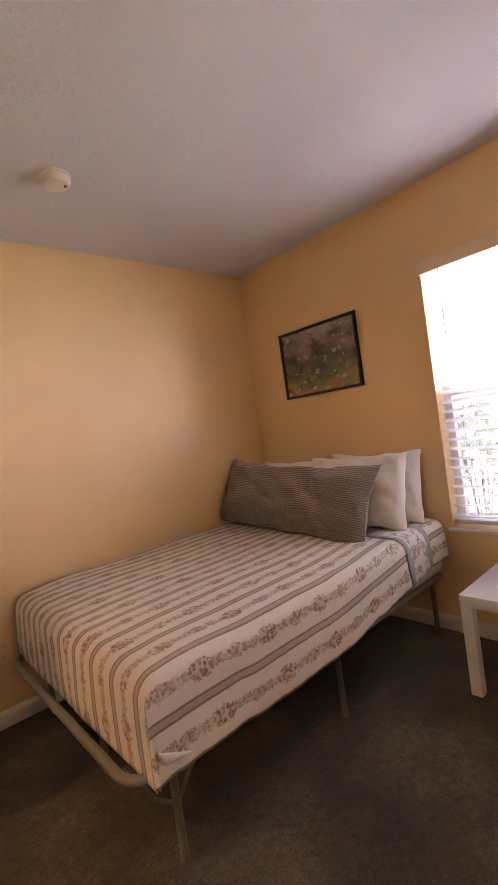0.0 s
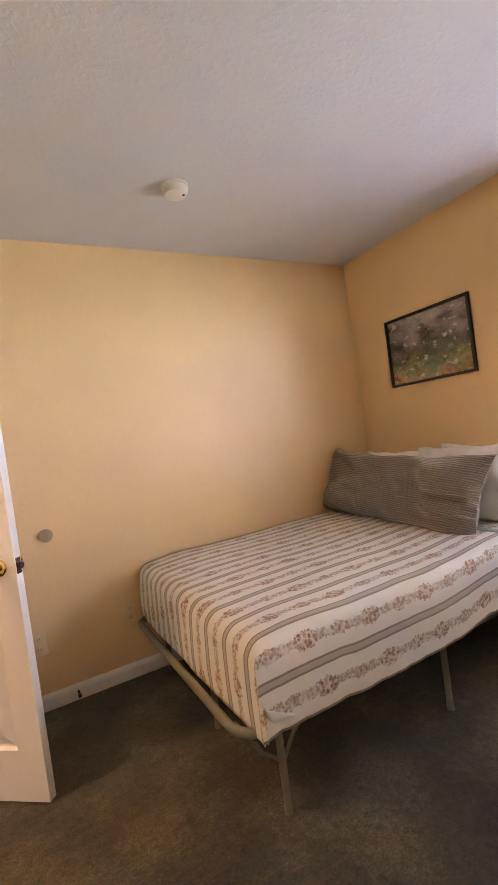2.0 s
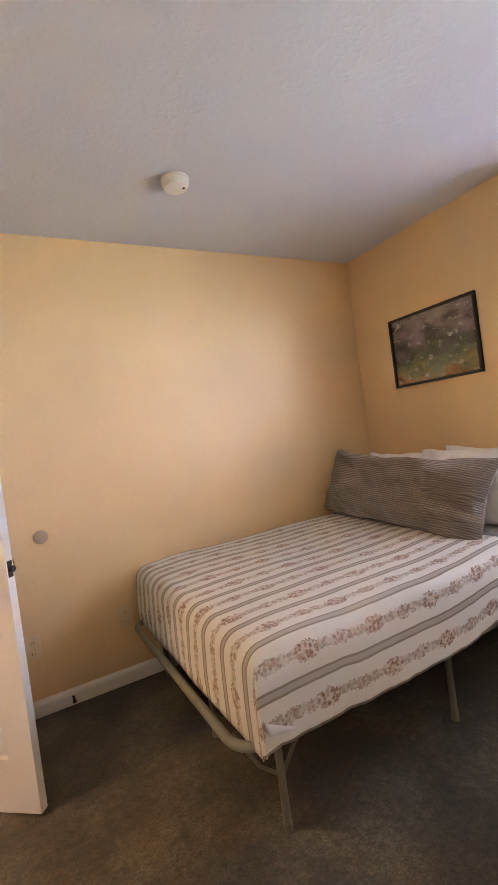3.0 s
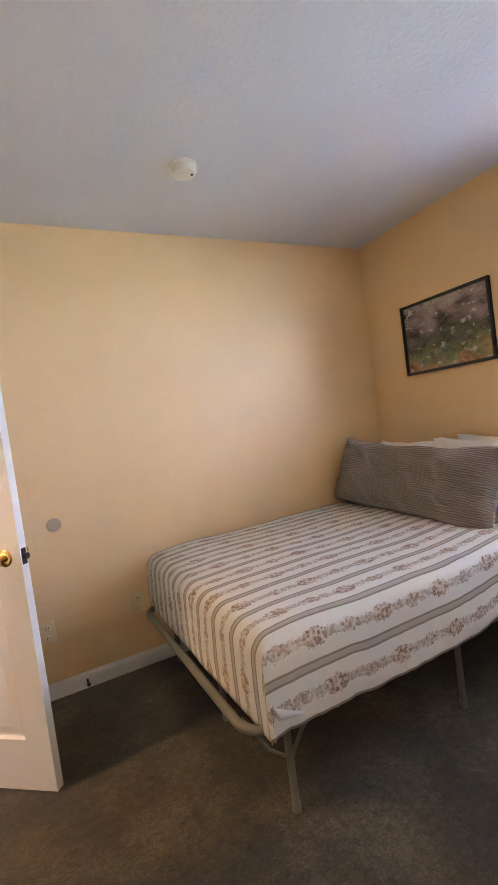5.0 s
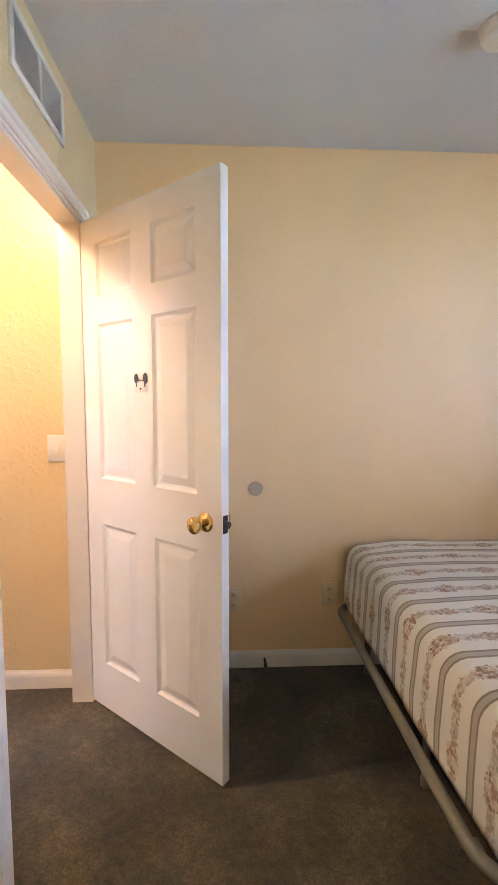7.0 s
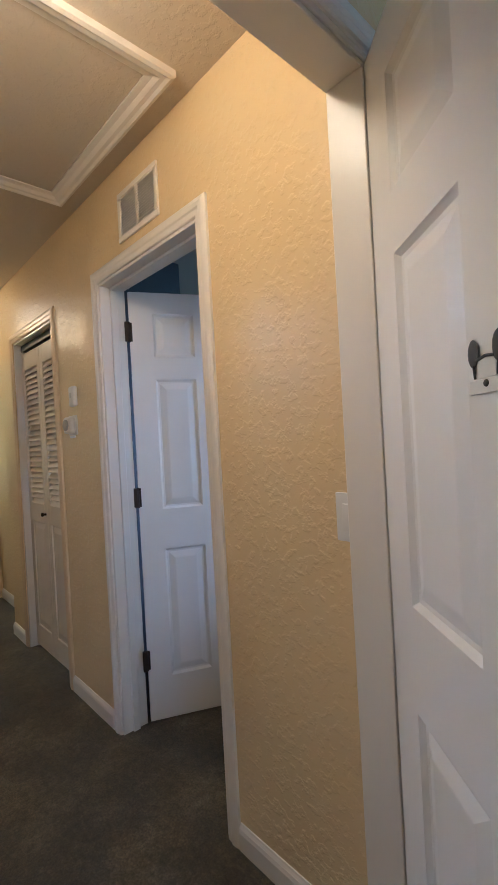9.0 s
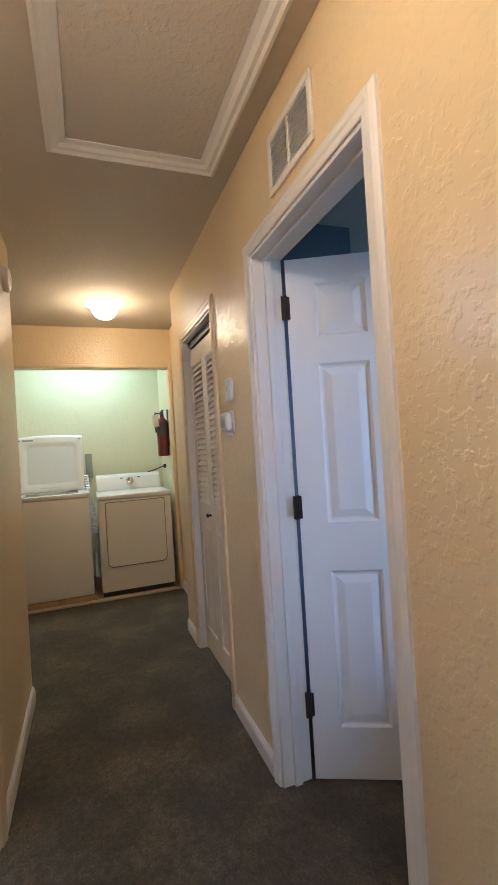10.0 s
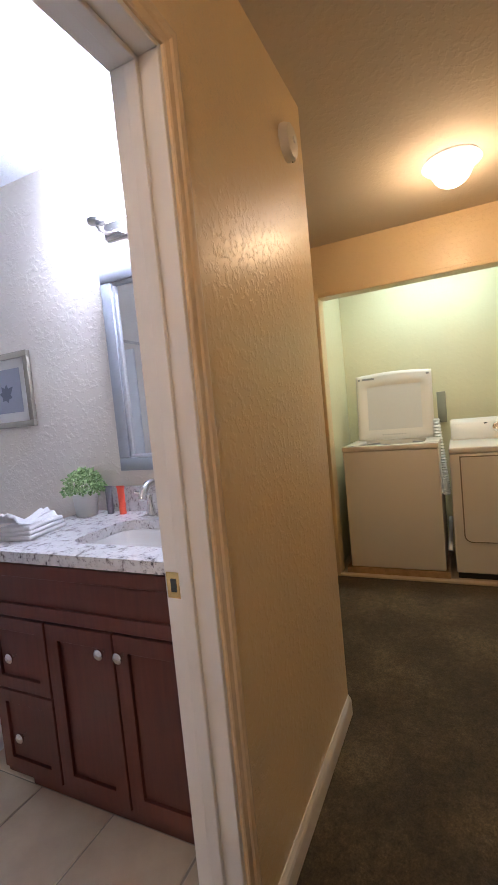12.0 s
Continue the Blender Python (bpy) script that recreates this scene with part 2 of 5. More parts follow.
boxes("ceiling_bedroom", BED_CEILING, "white orange-peel textured ceiling", "ceiling", (0, E, S, N, CEIL, CEIL + 0.1))
boxes("ceiling_hall", CEILING, "off-white knock-down textured hall ceiling", "ceiling", (LX, WT, HS, HN, HCEIL, HCEIL + 0.1), (LX, HC, -2.5, HS, HCEIL, HCEIL + 0.1), (LX, -3.13, HN, 0.18, HCEIL, HCEIL + 0.1))
boxes("ceiling_laundry", BED_CEILING, "white laundry closet ceiling", "ceiling", (-4.95, LX - 0.12, -1.41, 0.17, CEIL, CEIL + 0.1))
BATH_CEILING = plaster("bathroom_ceiling_paint", (0.58, 0.58, 0.58), 0.7, 0.35, 40)
boxes("ceiling_bath", BATH_CEILING, "white textured bathroom ceiling", "ceiling", (BW, BE, BS, HS - 0.121, CEIL, CEIL + 0.1))
boxes("ceiling_second_bedroom", CEILING, "white ceiling of the second bedroom", "ceiling", (-3.0, WT - 0.01, HN + 0.12, 2.9, CEIL, CEIL + 0.1))


# ---- door frames, trim ----
WALL_TRIM = material("cream_trim_paint", (0.76, 0.59, 0.37), 0.35)
def door_frame(name, label, m, w, t, h, both=False, case=None, stop=(0.64, 0.37)):
    """An opening w wide in a wall t thick: lining, stop and mitred casing. Local x runs along the wall, +y out of its face."""
    f = thing(name, label, "door frame", kind="structure")
    f.matrix_world = m
    j = 0.018
    for x0, x1, z0, z1 in ((0, j, 0, h), (w - j, w, 0, h), (j, w - j, h - j, h)):
        bm = bmesh.new()
        box(bm, x0, x1, -t - 0.002, 0.002, z0, z1, 0.002, 1)
        part("jamb", bm, TRIM, f)
    for x0, x1, z0, z1 in ((j, j + 0.012, 0, h - j), (w - j - 0.012, w - j, 0, h - j), (j + 0.012, w - j - 0.012, h - j - 0.012, h - j)):
        bm = bmesh.new()
        box(bm, x0, x1, -t * stop[0], -t * stop[1], z0, z1, 0.002, 1)
        part("stop", bm, TRIM, f)
    c, inner = 0.057, 0.006
    for y0, sign in ((0.0, 1),) + (((-t, -1),) if both else ()):
        for kind in ("left", "right", "head"):
            bm = bmesh.new()
            # stepped profile: (distance from the inner edge, thickness)
            prof = ((0, 0), (0, 0.008), (0.004, 0.011), (0.020, 0.012), (0.026, 0.016), (0.040, 0.017), (0.050, 0.014), (c, 0.010), (c, 0))
            ends = []
            for d, th in prof:
                y = y0 + sign * th
                lo, hi = inner - d, h - inner + d
                if kind == "left":
                    ends.append((Vector((lo, y, 0)), Vector((lo, y, hi))))
                elif kind == "right":
                    ends.append((Vector((w - lo, y, 0)), Vector((w - lo, y, hi))))
                else:
                    ends.append((Vector((lo, y, hi)), Vector((w - lo, y, hi))))
            va = [bm.verts.new(a) for a, _ in ends]
            vb = [bm.verts.new(b) for _, b in ends]
            for k in range(len(ends) - 1):
                bm.faces.new((va[k], va[k + 1], vb[k + 1], vb[k]))
            bm.faces.new(va)
            bm.faces.new(vb)
            part("casing", bm, case or TRIM, f, smooth=False)
    return f


door_frame("door_frame_1", "white painted wooden door casing of the bedroom doorway", pose(0, -0.075, 0, 0, 0, -90), 0.795, -WT, 2.065, stop=(1.025, 0.03))
door_frame("door_frame_2", "white painted wooden casing of the second bedroom doorway", pose(D2X1, HN, 0, 0, 0, 180), D2X1 - D2X0, 0.12, 2.065)
door_frame("door_frame_3", "cream painted casing with white jambs of the bathroom doorway", pose(BX0, HS, 0), BX1 - BX0, 0.121, 2.065, case=WALL_TRIM)
door_frame("door_frame_4", "cream painted wooden casing of the linen closet", pose(CX1, HN, 0, 0, 0, 180), CX1 - CX0, 0.12, CZ, case=WALL_TRIM)


def baseboard(x0, y0, x1, y1):
    """Skirting from a to b; it stands to the left of the way from a to b."""
    a, b = Vector((x0, y0, 0)), Vector((x1, y1, 0))
    d = (b - a).normalized()
    n = Vector((-d.y, d.x, 0))
    bm = bmesh.new()
    prof = ((0, 0), (0.014, 0), (0.014, 0.058), (0.011, 0.070), (0.006, 0.078), (0.004, 0.083), (0, 0.083))
    va = [bm.verts.new(a + n * o + Vector((0, 0, z))) for o, z in prof]
    vb = [bm.verts.new(b + n * o + Vector((0, 0, z))) for o, z in prof]
    for k in range(len(prof)):
        bm.faces.new((va[k], va[(k + 1) % len(prof)], vb[(k + 1) % len(prof)], vb[k]))
    bm.faces.new(va)
    bm.faces.new(vb)
    return solid("baseboard", bm, TRIM, "white painted wooden baseboard along the carpet", "baseboard", "structure", False)


for seg in ((E, N, 0.0, N), (E, S, E, N), (0.0, S, E, S), (0.0, -0.925, 0.0, S), (0.0, N, 0.0, -0.022),
            (WT, HN, D2X1 + 0.055, HN), (D2X0 - 0.055, HN, CX1 + 0.055, HN), (CX0 - 0.055, HN, -3.13, HN), (-3.13, HN, -3.13, 0.18), (-3.13, 0.18, LX, 0.18),
            (HC, HS, BX0 - 0.055, HS), (BX1 + 0.055, HS, WT, HS), (HC, -2.5, HC, HS)):
    baseboard(*seg)


# ---- doors ----
def six_panel_leaf(parent, w, h, t=0.035):
    """Moulded six-panel leaf: local x from the hinge, y through the thickness (0 to t), z up."""
    st, mu = 0.108, 0.106
    rows = ((0.200, 0.805), (0.995, 1.615), (1.722, 1.930))
    cols = ((st, (w - mu) / 2), ((w + mu) / 2, w - st))
    bm = bmesh.new()
    for x0, x1 in ((0, st), (w - st, w), cols[0][1:] + cols[1][:1]):
        box(bm, x0, x1, 0, t, 0, h)
    zs = [0] + [z for r in rows for z in r] + [h]
    for x0, x1 in cols:
        for k in range(0, len(zs), 2):
            box(bm, x0, x1, 0, t, zs[k], zs[k + 1])
    leaf = part("leaf", bm, DOOR, parent, smooth=False)
    for x0, x1 in cols:
        for z0, z1 in rows:
            bm = bmesh.new()
            for y, out in ((t, 1), (0, -1)):
                rings = []
                for ins, dep in ((0, 0), (0.003, 0.003), (0.010, 0.009), (0.018, 0.010), (0.046, 0.0025), (0.05, 0.002)):
                    yy = y - out * dep
                    rings.append([bm.verts.new(v) for v in ((x0 + ins, yy, z0 + ins), (x1 - ins, yy, z0 + ins), (x1 - ins, yy, z1 - ins), (x0 + ins, yy, z1 - ins))])
                for a, b in zip(rings, rings[1:]):
                    for k in range(4):
                        bm.faces.new((a[k], a[(k + 1) % 4], b[(k + 1) % 4], b[k]))
                bm.faces.new(rings[-1])
            part("panel", bm, DOOR, leaf, smooth=False)
    return leaf


def hinge(parent, x, y, z, mat):
    bm = bmesh.new()
    box(bm, x - 0.034, x + 0.004, y - 0.003, y, z - 0.045, z + 0.045, 0.002, 1)
    rod(bm, (x, y, z - 0.047), (x, y, z + 0.047), 0.007)
    return part("hinge", bm, mat, parent, "dark bronze butt hinge" if mat == BRONZE else "")


def door_knob(parent, x, y, z, out, mat):
    m = Matrix.Translation((x, y, z)) @ Matrix.Rotation(radians(-90 * out), 4, "X")
    bm = bmesh.new()
    lathe(bm, ((0.033, 0), (0.033, 0.004), (0.028, 0.009), (0.014, 0.012), (0.012, 0.030), (0.016, 0.036), (0.026, 0.043), (0.029, 0.053), (0.027, 0.062), (0.020, 0.067), (0.006, 0.068)), m)
    return part("knob", bm, mat, parent, "polished brass door knob")


W1 = 0.76
door_1 = thing("door_1", "open white six-panel bedroom door with brass knob", "door", kind="structure")
door_1.matrix_world = pose(-0.008, -0.094, 0.012, 0, 0, -40.2)
leaf_1 = six_panel_leaf(door_1, W1, 2.03)
for side, out in ((0.035, 1), (0.0, -1)):
    door_knob(door_1, W1 - 0.07, side, 0.905, out, BRASS)
bm = bmesh.new()
box(bm, W1, W1 + 0.002, 0.006, 0.029, 0.875, 0.935)
rod(bm, (W1, 0.0175, 0.905), (W1 + 0.016, 0.0175, 0.905), 0.012)
part("latch", bm, BRONZE, door_1, "dark latch bolt and plate on the door edge")
for z in (0.22, 1.0, 1.80):
    hinge(door_1, 0.0, 0.042, z, BRASS)
STICKER = material("sticker_white", (0.75, 0.74, 0.70), 0.4)
bm = bmesh.new()
box(bm, 0.334, 0.407, -0.0025, 0.0, 1.342, 1.360, 0.001, 1)
box(bm, 0.352, 0.390, -0.0025, 0.0, 1.360, 1.384, 0.001, 1)
sticker = part("sticker", bm, STICKER, door_1, "small pale sticker with two dark ovals")
for u, z, ru, rz_ in ((0.3455, 1.392, 0.0120, 0.0175), (0.3975, 1.393, 0.0130, 0.0185), (0.3700, 1.354, 0.0055, 0.0045)):
    bm = bmesh.new()
    bmesh.ops.create_uvsphere(bm, u_segments=16, v_segments=8, radius=1, matrix=pose(u, -0.0025, z) @ Matrix.Diagonal((ru, 0.002, rz_, 1)))
    part("spot", bm, DARK, sticker)
bm = bmesh.new()
tube(bm, [(0.353, -0.003, 1.383), (0.371, -0.003, 1.386), (0.389, -0.003, 1.384)], 0.0018, 6)
for u in (0.346, 0.396):
    tube(bm, [(u, -0.003, 1.378), (u + 0.002 * (1 if u < 0.37 else -1), -0.003, 1.361)], 0.0016, 6)
part("outline", bm, DARK, sticker)

door_2 = thing("door_2", "half-open white six-panel door with dark bronze hinges", "door", kind="structure")
door_2.matrix_world = pose(D2X0 + 0.036, HN + 0.128, 0.012, 0, 0, 64)
six_panel_leaf(door_2, 0.715, 2.03)
for z in (0.29, 1.06, 1.84):
    bm = bmesh.new()
    box(bm, -0.004, 0.012, -0.003, 0.0, z - 0.045, z + 0.045, 0.002, 1)
    box(bm, -0.022, -0.005, -0.020, 0.004, z - 0.045, z + 0.045, 0.002, 1)
    rod(bm, (-0.004, -0.005, z - 0.047), (-0.004, -0.005, z + 0.047), 0.007)
    part("hinge", bm, BRONZE, door_2, "dark bronze butt hinge")
for side, out in ((0.035, 1), (0.0, -1)):
    door_knob(door_2, 0.645, side, 0.905, out, BRASS)

# strike plate in the bathroom jamb
bm = bmesh.new()
box(bm, BX0 + 0.018, BX0 + 0.020, HS - 0.118, HS - 0.079, 0.913, 0.973, 0.001, 1)
strike = solid("strike_plate", bm, BRASS, "worn brass strike plate on the white jamb", "strike plate")
bm = bmesh.new()
box(bm, BX0 + 0.0205, BX0 + 0.0215, HS - 0.106, HS - 0.092, 0.928, 0.958)
part("latch_hole", bm, DARK, strike)

# bifold closet door: two narrow louvred leaves, folded nearly shut
LOUVRE = material("cream_louvre_paint", (0.76, 0.69, 0.56), 0.38)
bifold = thing("door_3", "closed cream bifold closet door, louvred above solid panels", "bifold door", kind="structure")
bw = (CX1 - CX0 - 0.05) / 2
slat_me = None
for k in range(2):
    x0 = CX0 + 0.022 + k * (bw + 0.004)
    bm = bmesh.new()
    y0, y1 = HN + 0.040, HN + 0.068
    for a, b in ((x0, x0 + 0.05), (x0 + bw - 0.05, x0 + bw)):
        box(bm, a, b, y0, y1, 0.02, 1.97, 0.002, 1)
    for z0, z1 in ((0.02, 0.16), (0.86, 0.98), (1.86, 1.97)):
        box(bm, x0 + 0.05, x0 + bw - 0.05, y0, y1, z0, z1, 0.002, 1)
    leaf = part("leaf", bm, LOUVRE, bifold)
    bm = bmesh.new()
    a0, a1, c0, c1 = x0 + 0.05, x0 + bw - 0.05, 0.16, 0.86
    rings = []
    for ins, dep in ((0.0, 0.010), (0.012, 0.011), (0.045, 0.003), (0.048, 0.003)):
        rings.append([bm.verts.new(v) for v in ((a0 + ins, y0 + dep, c0 + ins), (a1 - ins, y0 + dep, c0 + ins), (a1 - ins, y0 + dep, c1 - ins), (a0 + ins, y0 + dep, c1 - ins))])
    for lo, hi in zip(rings, rings[1:]):
        for q in range(4):
            bm.faces.new((lo[q], lo[(q + 1) % 4], hi[(q + 1) % 4], hi[q]))
    bm.faces.new(rings[-1])
    back = [bm.verts.new((x, y1 - 0.008, z)) for x, z in ((a0, c0), (a1, c0), (a1, c1), (a0, c1))]
    bm.faces.new(back)
    for q in range(4):
        bm.faces.new((rings[0][q], rings[0][(q + 1) % 4], back[(q + 1) % 4], back[q]))
    part("panel", bm, LOUVRE, leaf, "plain raised lower panel", smooth=False)
    for z0, z1 in ((0.98, 1.86),):
        count = int((z1 - z0) / 0.033)
        for q in range(count):
            if slat_me is None:
                b2 = bmesh.new()
                box(b2, 0, bw - 0.10, -0.021, 0.021, -0.0035, 0.0035)
                slat_me = finish("slat", b2, LOUVRE)
            s = new("slat", slat_me)
            s.parent = leaf
            s.matrix_basis = pose(x0 + 0.05, (y0 + y1) / 2, z0 + (q + 0.5) * (z1 - z0) / count, 56)
bm = bmesh.new()
lathe(bm, ((0.008, 0), (0.006, 0.012), (0.012, 0.018), (0.013, 0.026), (0.006, 0.030)), pose(CX0 + 0.022 + bw - 0.025, HN + 0.040, 0.92, 90))
part("knob", bm, BRONZE, bifold, "small dark round knob")
bm = bmesh.new()
box(bm, CX0 + 0.02, CX1 - 0.02, HN + 0.04, HN + 0.07, 1.99, 2.03)
part("track", bm, DARK, bifold)

# laundry opening: thin cream bead
for r in ((LX, LX + 0.012, LY0 - 0.03, LY0, 0, LZ + 0.03), (LX, LX + 0.012, LY1, LY1 + 0.03, 0, LZ + 0.03), (LX, LX + 0.012, LY0, LY1, LZ, LZ + 0.03)):
    bm = bmesh.new()
    box(bm, *r, 0.004, 2)
    solid("trim", bm, WALL, "cream painted bead round the laundry opening", "trim", "structure")
bm = bmesh.new()
box(bm, LX - 0.03, LX + 0.015, LY0, LY1, 0.0, 0.018, 0.004, 2)
solid("trim", bm, material("pale_threshold", (0.62, 0.52, 0.38), 0.45), "pale threshold strip before the laundry floor", "threshold", "structure")


# ---- hall fixtures ----
# attic hatch
hatch = thing("attic_hatch", "painted attic hatch framed with white moulding in the ceiling", "attic hatch", kind="structure")
hx0, hx1, hy0, hy1 = -1.64, -0.675, -0.705, -0.065
prof = ((0, 0), (0, 0.022), (0.012, 0.026), (0.022, 0.020), (0.036, 0.020), (0.050, 0.011), (0.070, 0.008), (0.070, 0))
corners = ((hx0, hy0), (hx1, hy0), (hx1, hy1), (hx0, hy1))
ins = ((1, 1), (-1, 1), (-1, -1), (1, -1))
for k in range(4):
    bm = bmesh.new()
    rows = []
    for c in (k, (k + 1) % 4):
        rows.append([bm.verts.new((corners[c][0] + ins[c][0] * d, corners[c][1] + ins[c][1] * d, HCEIL - th)) for d, th in prof])
    for q in range(len(prof) - 1):
        bm.faces.new((rows[0][q], rows[0][q + 1], rows[1][q + 1], rows[1][q]))
    part("moulding", bm, TRIM, hatch, smooth=False)
bm = bmesh.new()
box(bm, hx0 + 0.072, hx1 - 0.072, hy0 + 0.072, hy1 - 0.072, HCEIL - 0.004, HCEIL - 0.0005)
part("panel", bm, CEILING, hatch)


def grille(name, label, m, w, h):
    """Transfer grille: frame, middle bar and fine slats. Local x along the wall, +y out of it, origin at the centre."""
    g = thing(name, label, "vent")
    g.matrix_world = m
    bm = bmesh.new()
    for r in ((-w / 2, w / 2, 0, 0.010, h / 2 - 0.022, h / 2), (-w / 2, w / 2, 0, 0.010, -h / 2, -h / 2 + 0.022),
              (-w / 2, -w / 2 + 0.022, 0, 0.0095, -h / 2 + 0.022, h / 2 - 0.022), (w / 2 - 0.022, w / 2, 0, 0.0095, -h / 2 + 0.022, h / 2 - 0.022), (-0.008, 0.008, 0, 0.009, -h / 2 + 0.022, h / 2 - 0.022)):
        box(bm, *r, 0.002, 1)
    part("frame", bm, TRIM, g)
    bm = bmesh.new()
    box(bm, -w / 2 + 0.02, w / 2 - 0.02, 0.0005, 0.0015, -h / 2 + 0.02, h / 2 - 0.02)
    part("backing", bm, material("vent_backing", (0.70, 0.69, 0.66), 0.7), g)
    b2 = bmesh.new()
    box(b2, -w / 2 + 0.022, w / 2 - 0.022, -0.004, 0.004, -0.0006, 0.0006)
    me = finish("slat", b2, material("pale_slat_paint", (0.74, 0.72, 0.68), 0.45))
    count = int((h - 0.044) / 0.010)
    for k in range(count):
        s = new("slat", me)
        s.parent = g
        s.matrix_basis = pose(0, 0.0055, -h / 2 + 0.022 + (k + 0.5) * (h - 0.044) / count, -50)
    return g


grille("transfer_grille", "white slatted transfer grille above a door casing", pose(-1.082, HN, 2.258, 0, 0, 180), 0.305, 0.20)
grille("transfer_grille", "white slatted transfer grille on the bedroom wall", pose(0, -0.48, 2.325, 0, 0, -90), 0.40, 0.19)


IVORY = material("ivory_plastic", (0.82, 0.60, 0.36), 0.4)


def wall_plate(name, label, category, m, w=0.075, h=0.12, mat=None):
    p = thing(name, label, category)
    p.matrix_world = m
    bm = bmesh.new()
    box(bm, -w / 2, w / 2, 0, 0.006, -h / 2, h / 2, 0.003, 2)
    part("plate", bm, mat or WHITE, p)
    return p


sw = wall_plate("light_switch", "white rocker light switch on the cream hall wall", "switch", pose(-0.170, HN, 1.114, 0, 0, 180))
bm = bmesh.new()
box(bm, -0.017, 0.017, 0.004, 0.010, -0.033, 0.033, 0.002, 2)
part("rocker", bm, WHITE, sw)
for x, z_out in ((1.10, 0.368), (0.622, 0.350)):
    o = wall_plate("wall_outlet", "ivory duplex outlet low on the cream bedroom wall", "outlet", pose(x, N, z_out, 0, 0, 180), mat=IVORY)
    for z in (-0.027, 0.027):
        bm = bmesh.new()
        lathe(bm, ((0.017, 0.004), (0.017, 0.0075), (0.015, 0.0085)), pose(0, 0, z, -90))
        rec = part("receptacle", bm, IVORY, o)
        for dx in (-0.006, 0.006):
            bm = bmesh.new()
            box(bm, dx - 0.0012, dx + 0.0012, 0.0085, 0.0092, z - 0.004, z + 0.006)
            part("slot", bm, DARK, rec)

sensor = thing("wall_sensor", "white rounded sensor box above the thermostat", "sensor")
sensor.matrix_world = pose(-1.80, HN, 1.585, 0, 0, 180)
bm = bmesh.new()
box(bm, -0.031, 0.031, 0.0, 0.026, -0.052, 0.052, 0.011, 4)
part("body", bm, WHITE, sensor)
bm = bmesh.new()
box(bm, -0.012, 0.012, 0.024, 0.0275, -0.008, 0.018, 0.003, 2)
part("lens", bm, material("pale_grey_plastic", (0.60, 0.60, 0.58), 0.35), sensor, "pale grey sensor lens")
th = thing("thermostat", "white wall thermostat with a grey round dial", "thermostat")
th.matrix_world = pose(-1.84, HN, 1.44, 0, 0, 180)
bm = bmesh.new()
box(bm, -0.055, 0.055, 0, 0.008, -0.050, 0.050, 0.006, 3)
part("base_plate", bm, WHITE, th)
bm = bmesh.new()
box(bm, -0.046, 0.046, 0.008, 0.040, -0.043, 0.043, 0.014, 4)
part("body", bm, WHITE, th)
bm = bmesh.new()
lathe(bm, ((0.029, 0.038), (0.029, 0.046), (0.024, 0.050), (0.010, 0.051)), pose(0, 0, 0, -90))
part("dial", bm, material("grey_plastic", (0.42, 0.42, 0.41), 0.35), th, "grey round dial")
bm = bmesh.new()
box(bm, -0.030, 0.030, 0.004, 0.014, -0.066, -0.052, 0.004, 2)
part("lever", bm, WHITE, th)

# ceiling lamp: metal pan and frosted dome
GLOW = material("lit_frosted_glass", (1, 0.95, 0.85), 0.4)
shader(GLOW).inputs["Emission Color"].default_value = (1.0, 0.84, 0.60, 1)
shader(GLOW).inputs["Emission Strength"].default_value = 19.0


def dome_light(x, y):
    cl = thing("ceiling_light", "lit frosted glass dome light on the hall ceiling", "ceiling light", (x, y, HCEIL), group="hall ceiling lights")
    bm = bmesh.new()
    lathe(bm, ((0.13, -0.001), (0.13, -0.012), (0.12, -0.014), (0.02, -0.014)), sides=40)
    part("pan", bm, material("lamp_pan", (0.75, 0.70, 0.6), 0.4), cl)
    bm = bmesh.new()
    lathe(bm, [(0.136, -0.015), (0.138, -0.022), (0.128, -0.029), (0.104, -0.034)] + [(0.098 * math.cos(a), -0.040 - 0.092 * math.sin(a)) for a in [radians(9 * k) for k in range(10)]] + [(0.004, -0.132)], sides=40)
    part("dome", bm, GLOW, cl, "glowing frosted glass dome")


dome_light(-3.40, -0.44)
dome_light(-0.36, -0.68)

ch = thing("smoke_detector", "cream round detector on the hall wall", "smoke detector")
ch.matrix_world = pose(-2.38, HS, 2.24)
bm = bmesh.new()
lathe(bm, ((0.062, 0), (0.062, 0.012), (0.055, 0.030), (0.045, 0.034), (0.02, 0.036)), Matrix.Rotation(radians(-90), 4, "X"), 28)
part("body", bm, material("aged_white_plastic", (0.76, 0.70, 0.60), 0.4), ch)
bm = bmesh.new()
tube(bm, [(0.0635 * math.cos(radians(a)), 0.017, 0.0635 * math.sin(radians(a))) for a in range(100, 251, 15)], 0.003, 6)
part("slot", bm, DARK, ch)
bm = bmesh.new()
lathe(bm, ((0.012, 0.034), (0.012, 0.040), (0.008, 0.041)), Matrix.Rotation(radians(-90), 4, "X"), 16)
part("button", bm, WHITE, ch)

sd = thing("smoke_detector", "white round smoke detector on the bedroom ceiling", "smoke detector", (1.45, -0.552, CEIL))
bm = bmesh.new()
lathe(bm, ((0.064, 0), (0.064, -0.010), (0.060, -0.012)), sides=32)
CREAMPL = material("cream_white_plastic", (0.86, 0.80, 0.70), 0.35)
part("base", bm, CREAMPL, sd)
bm = bmesh.new()
lathe(bm, ((0.060, -0.010), (0.060, -0.028), (0.052, -0.041), (0.03, -0.047), (0.008, -0.048)), sides=32)
part("body", bm, CREAMPL, sd)
bm = bmesh.new()
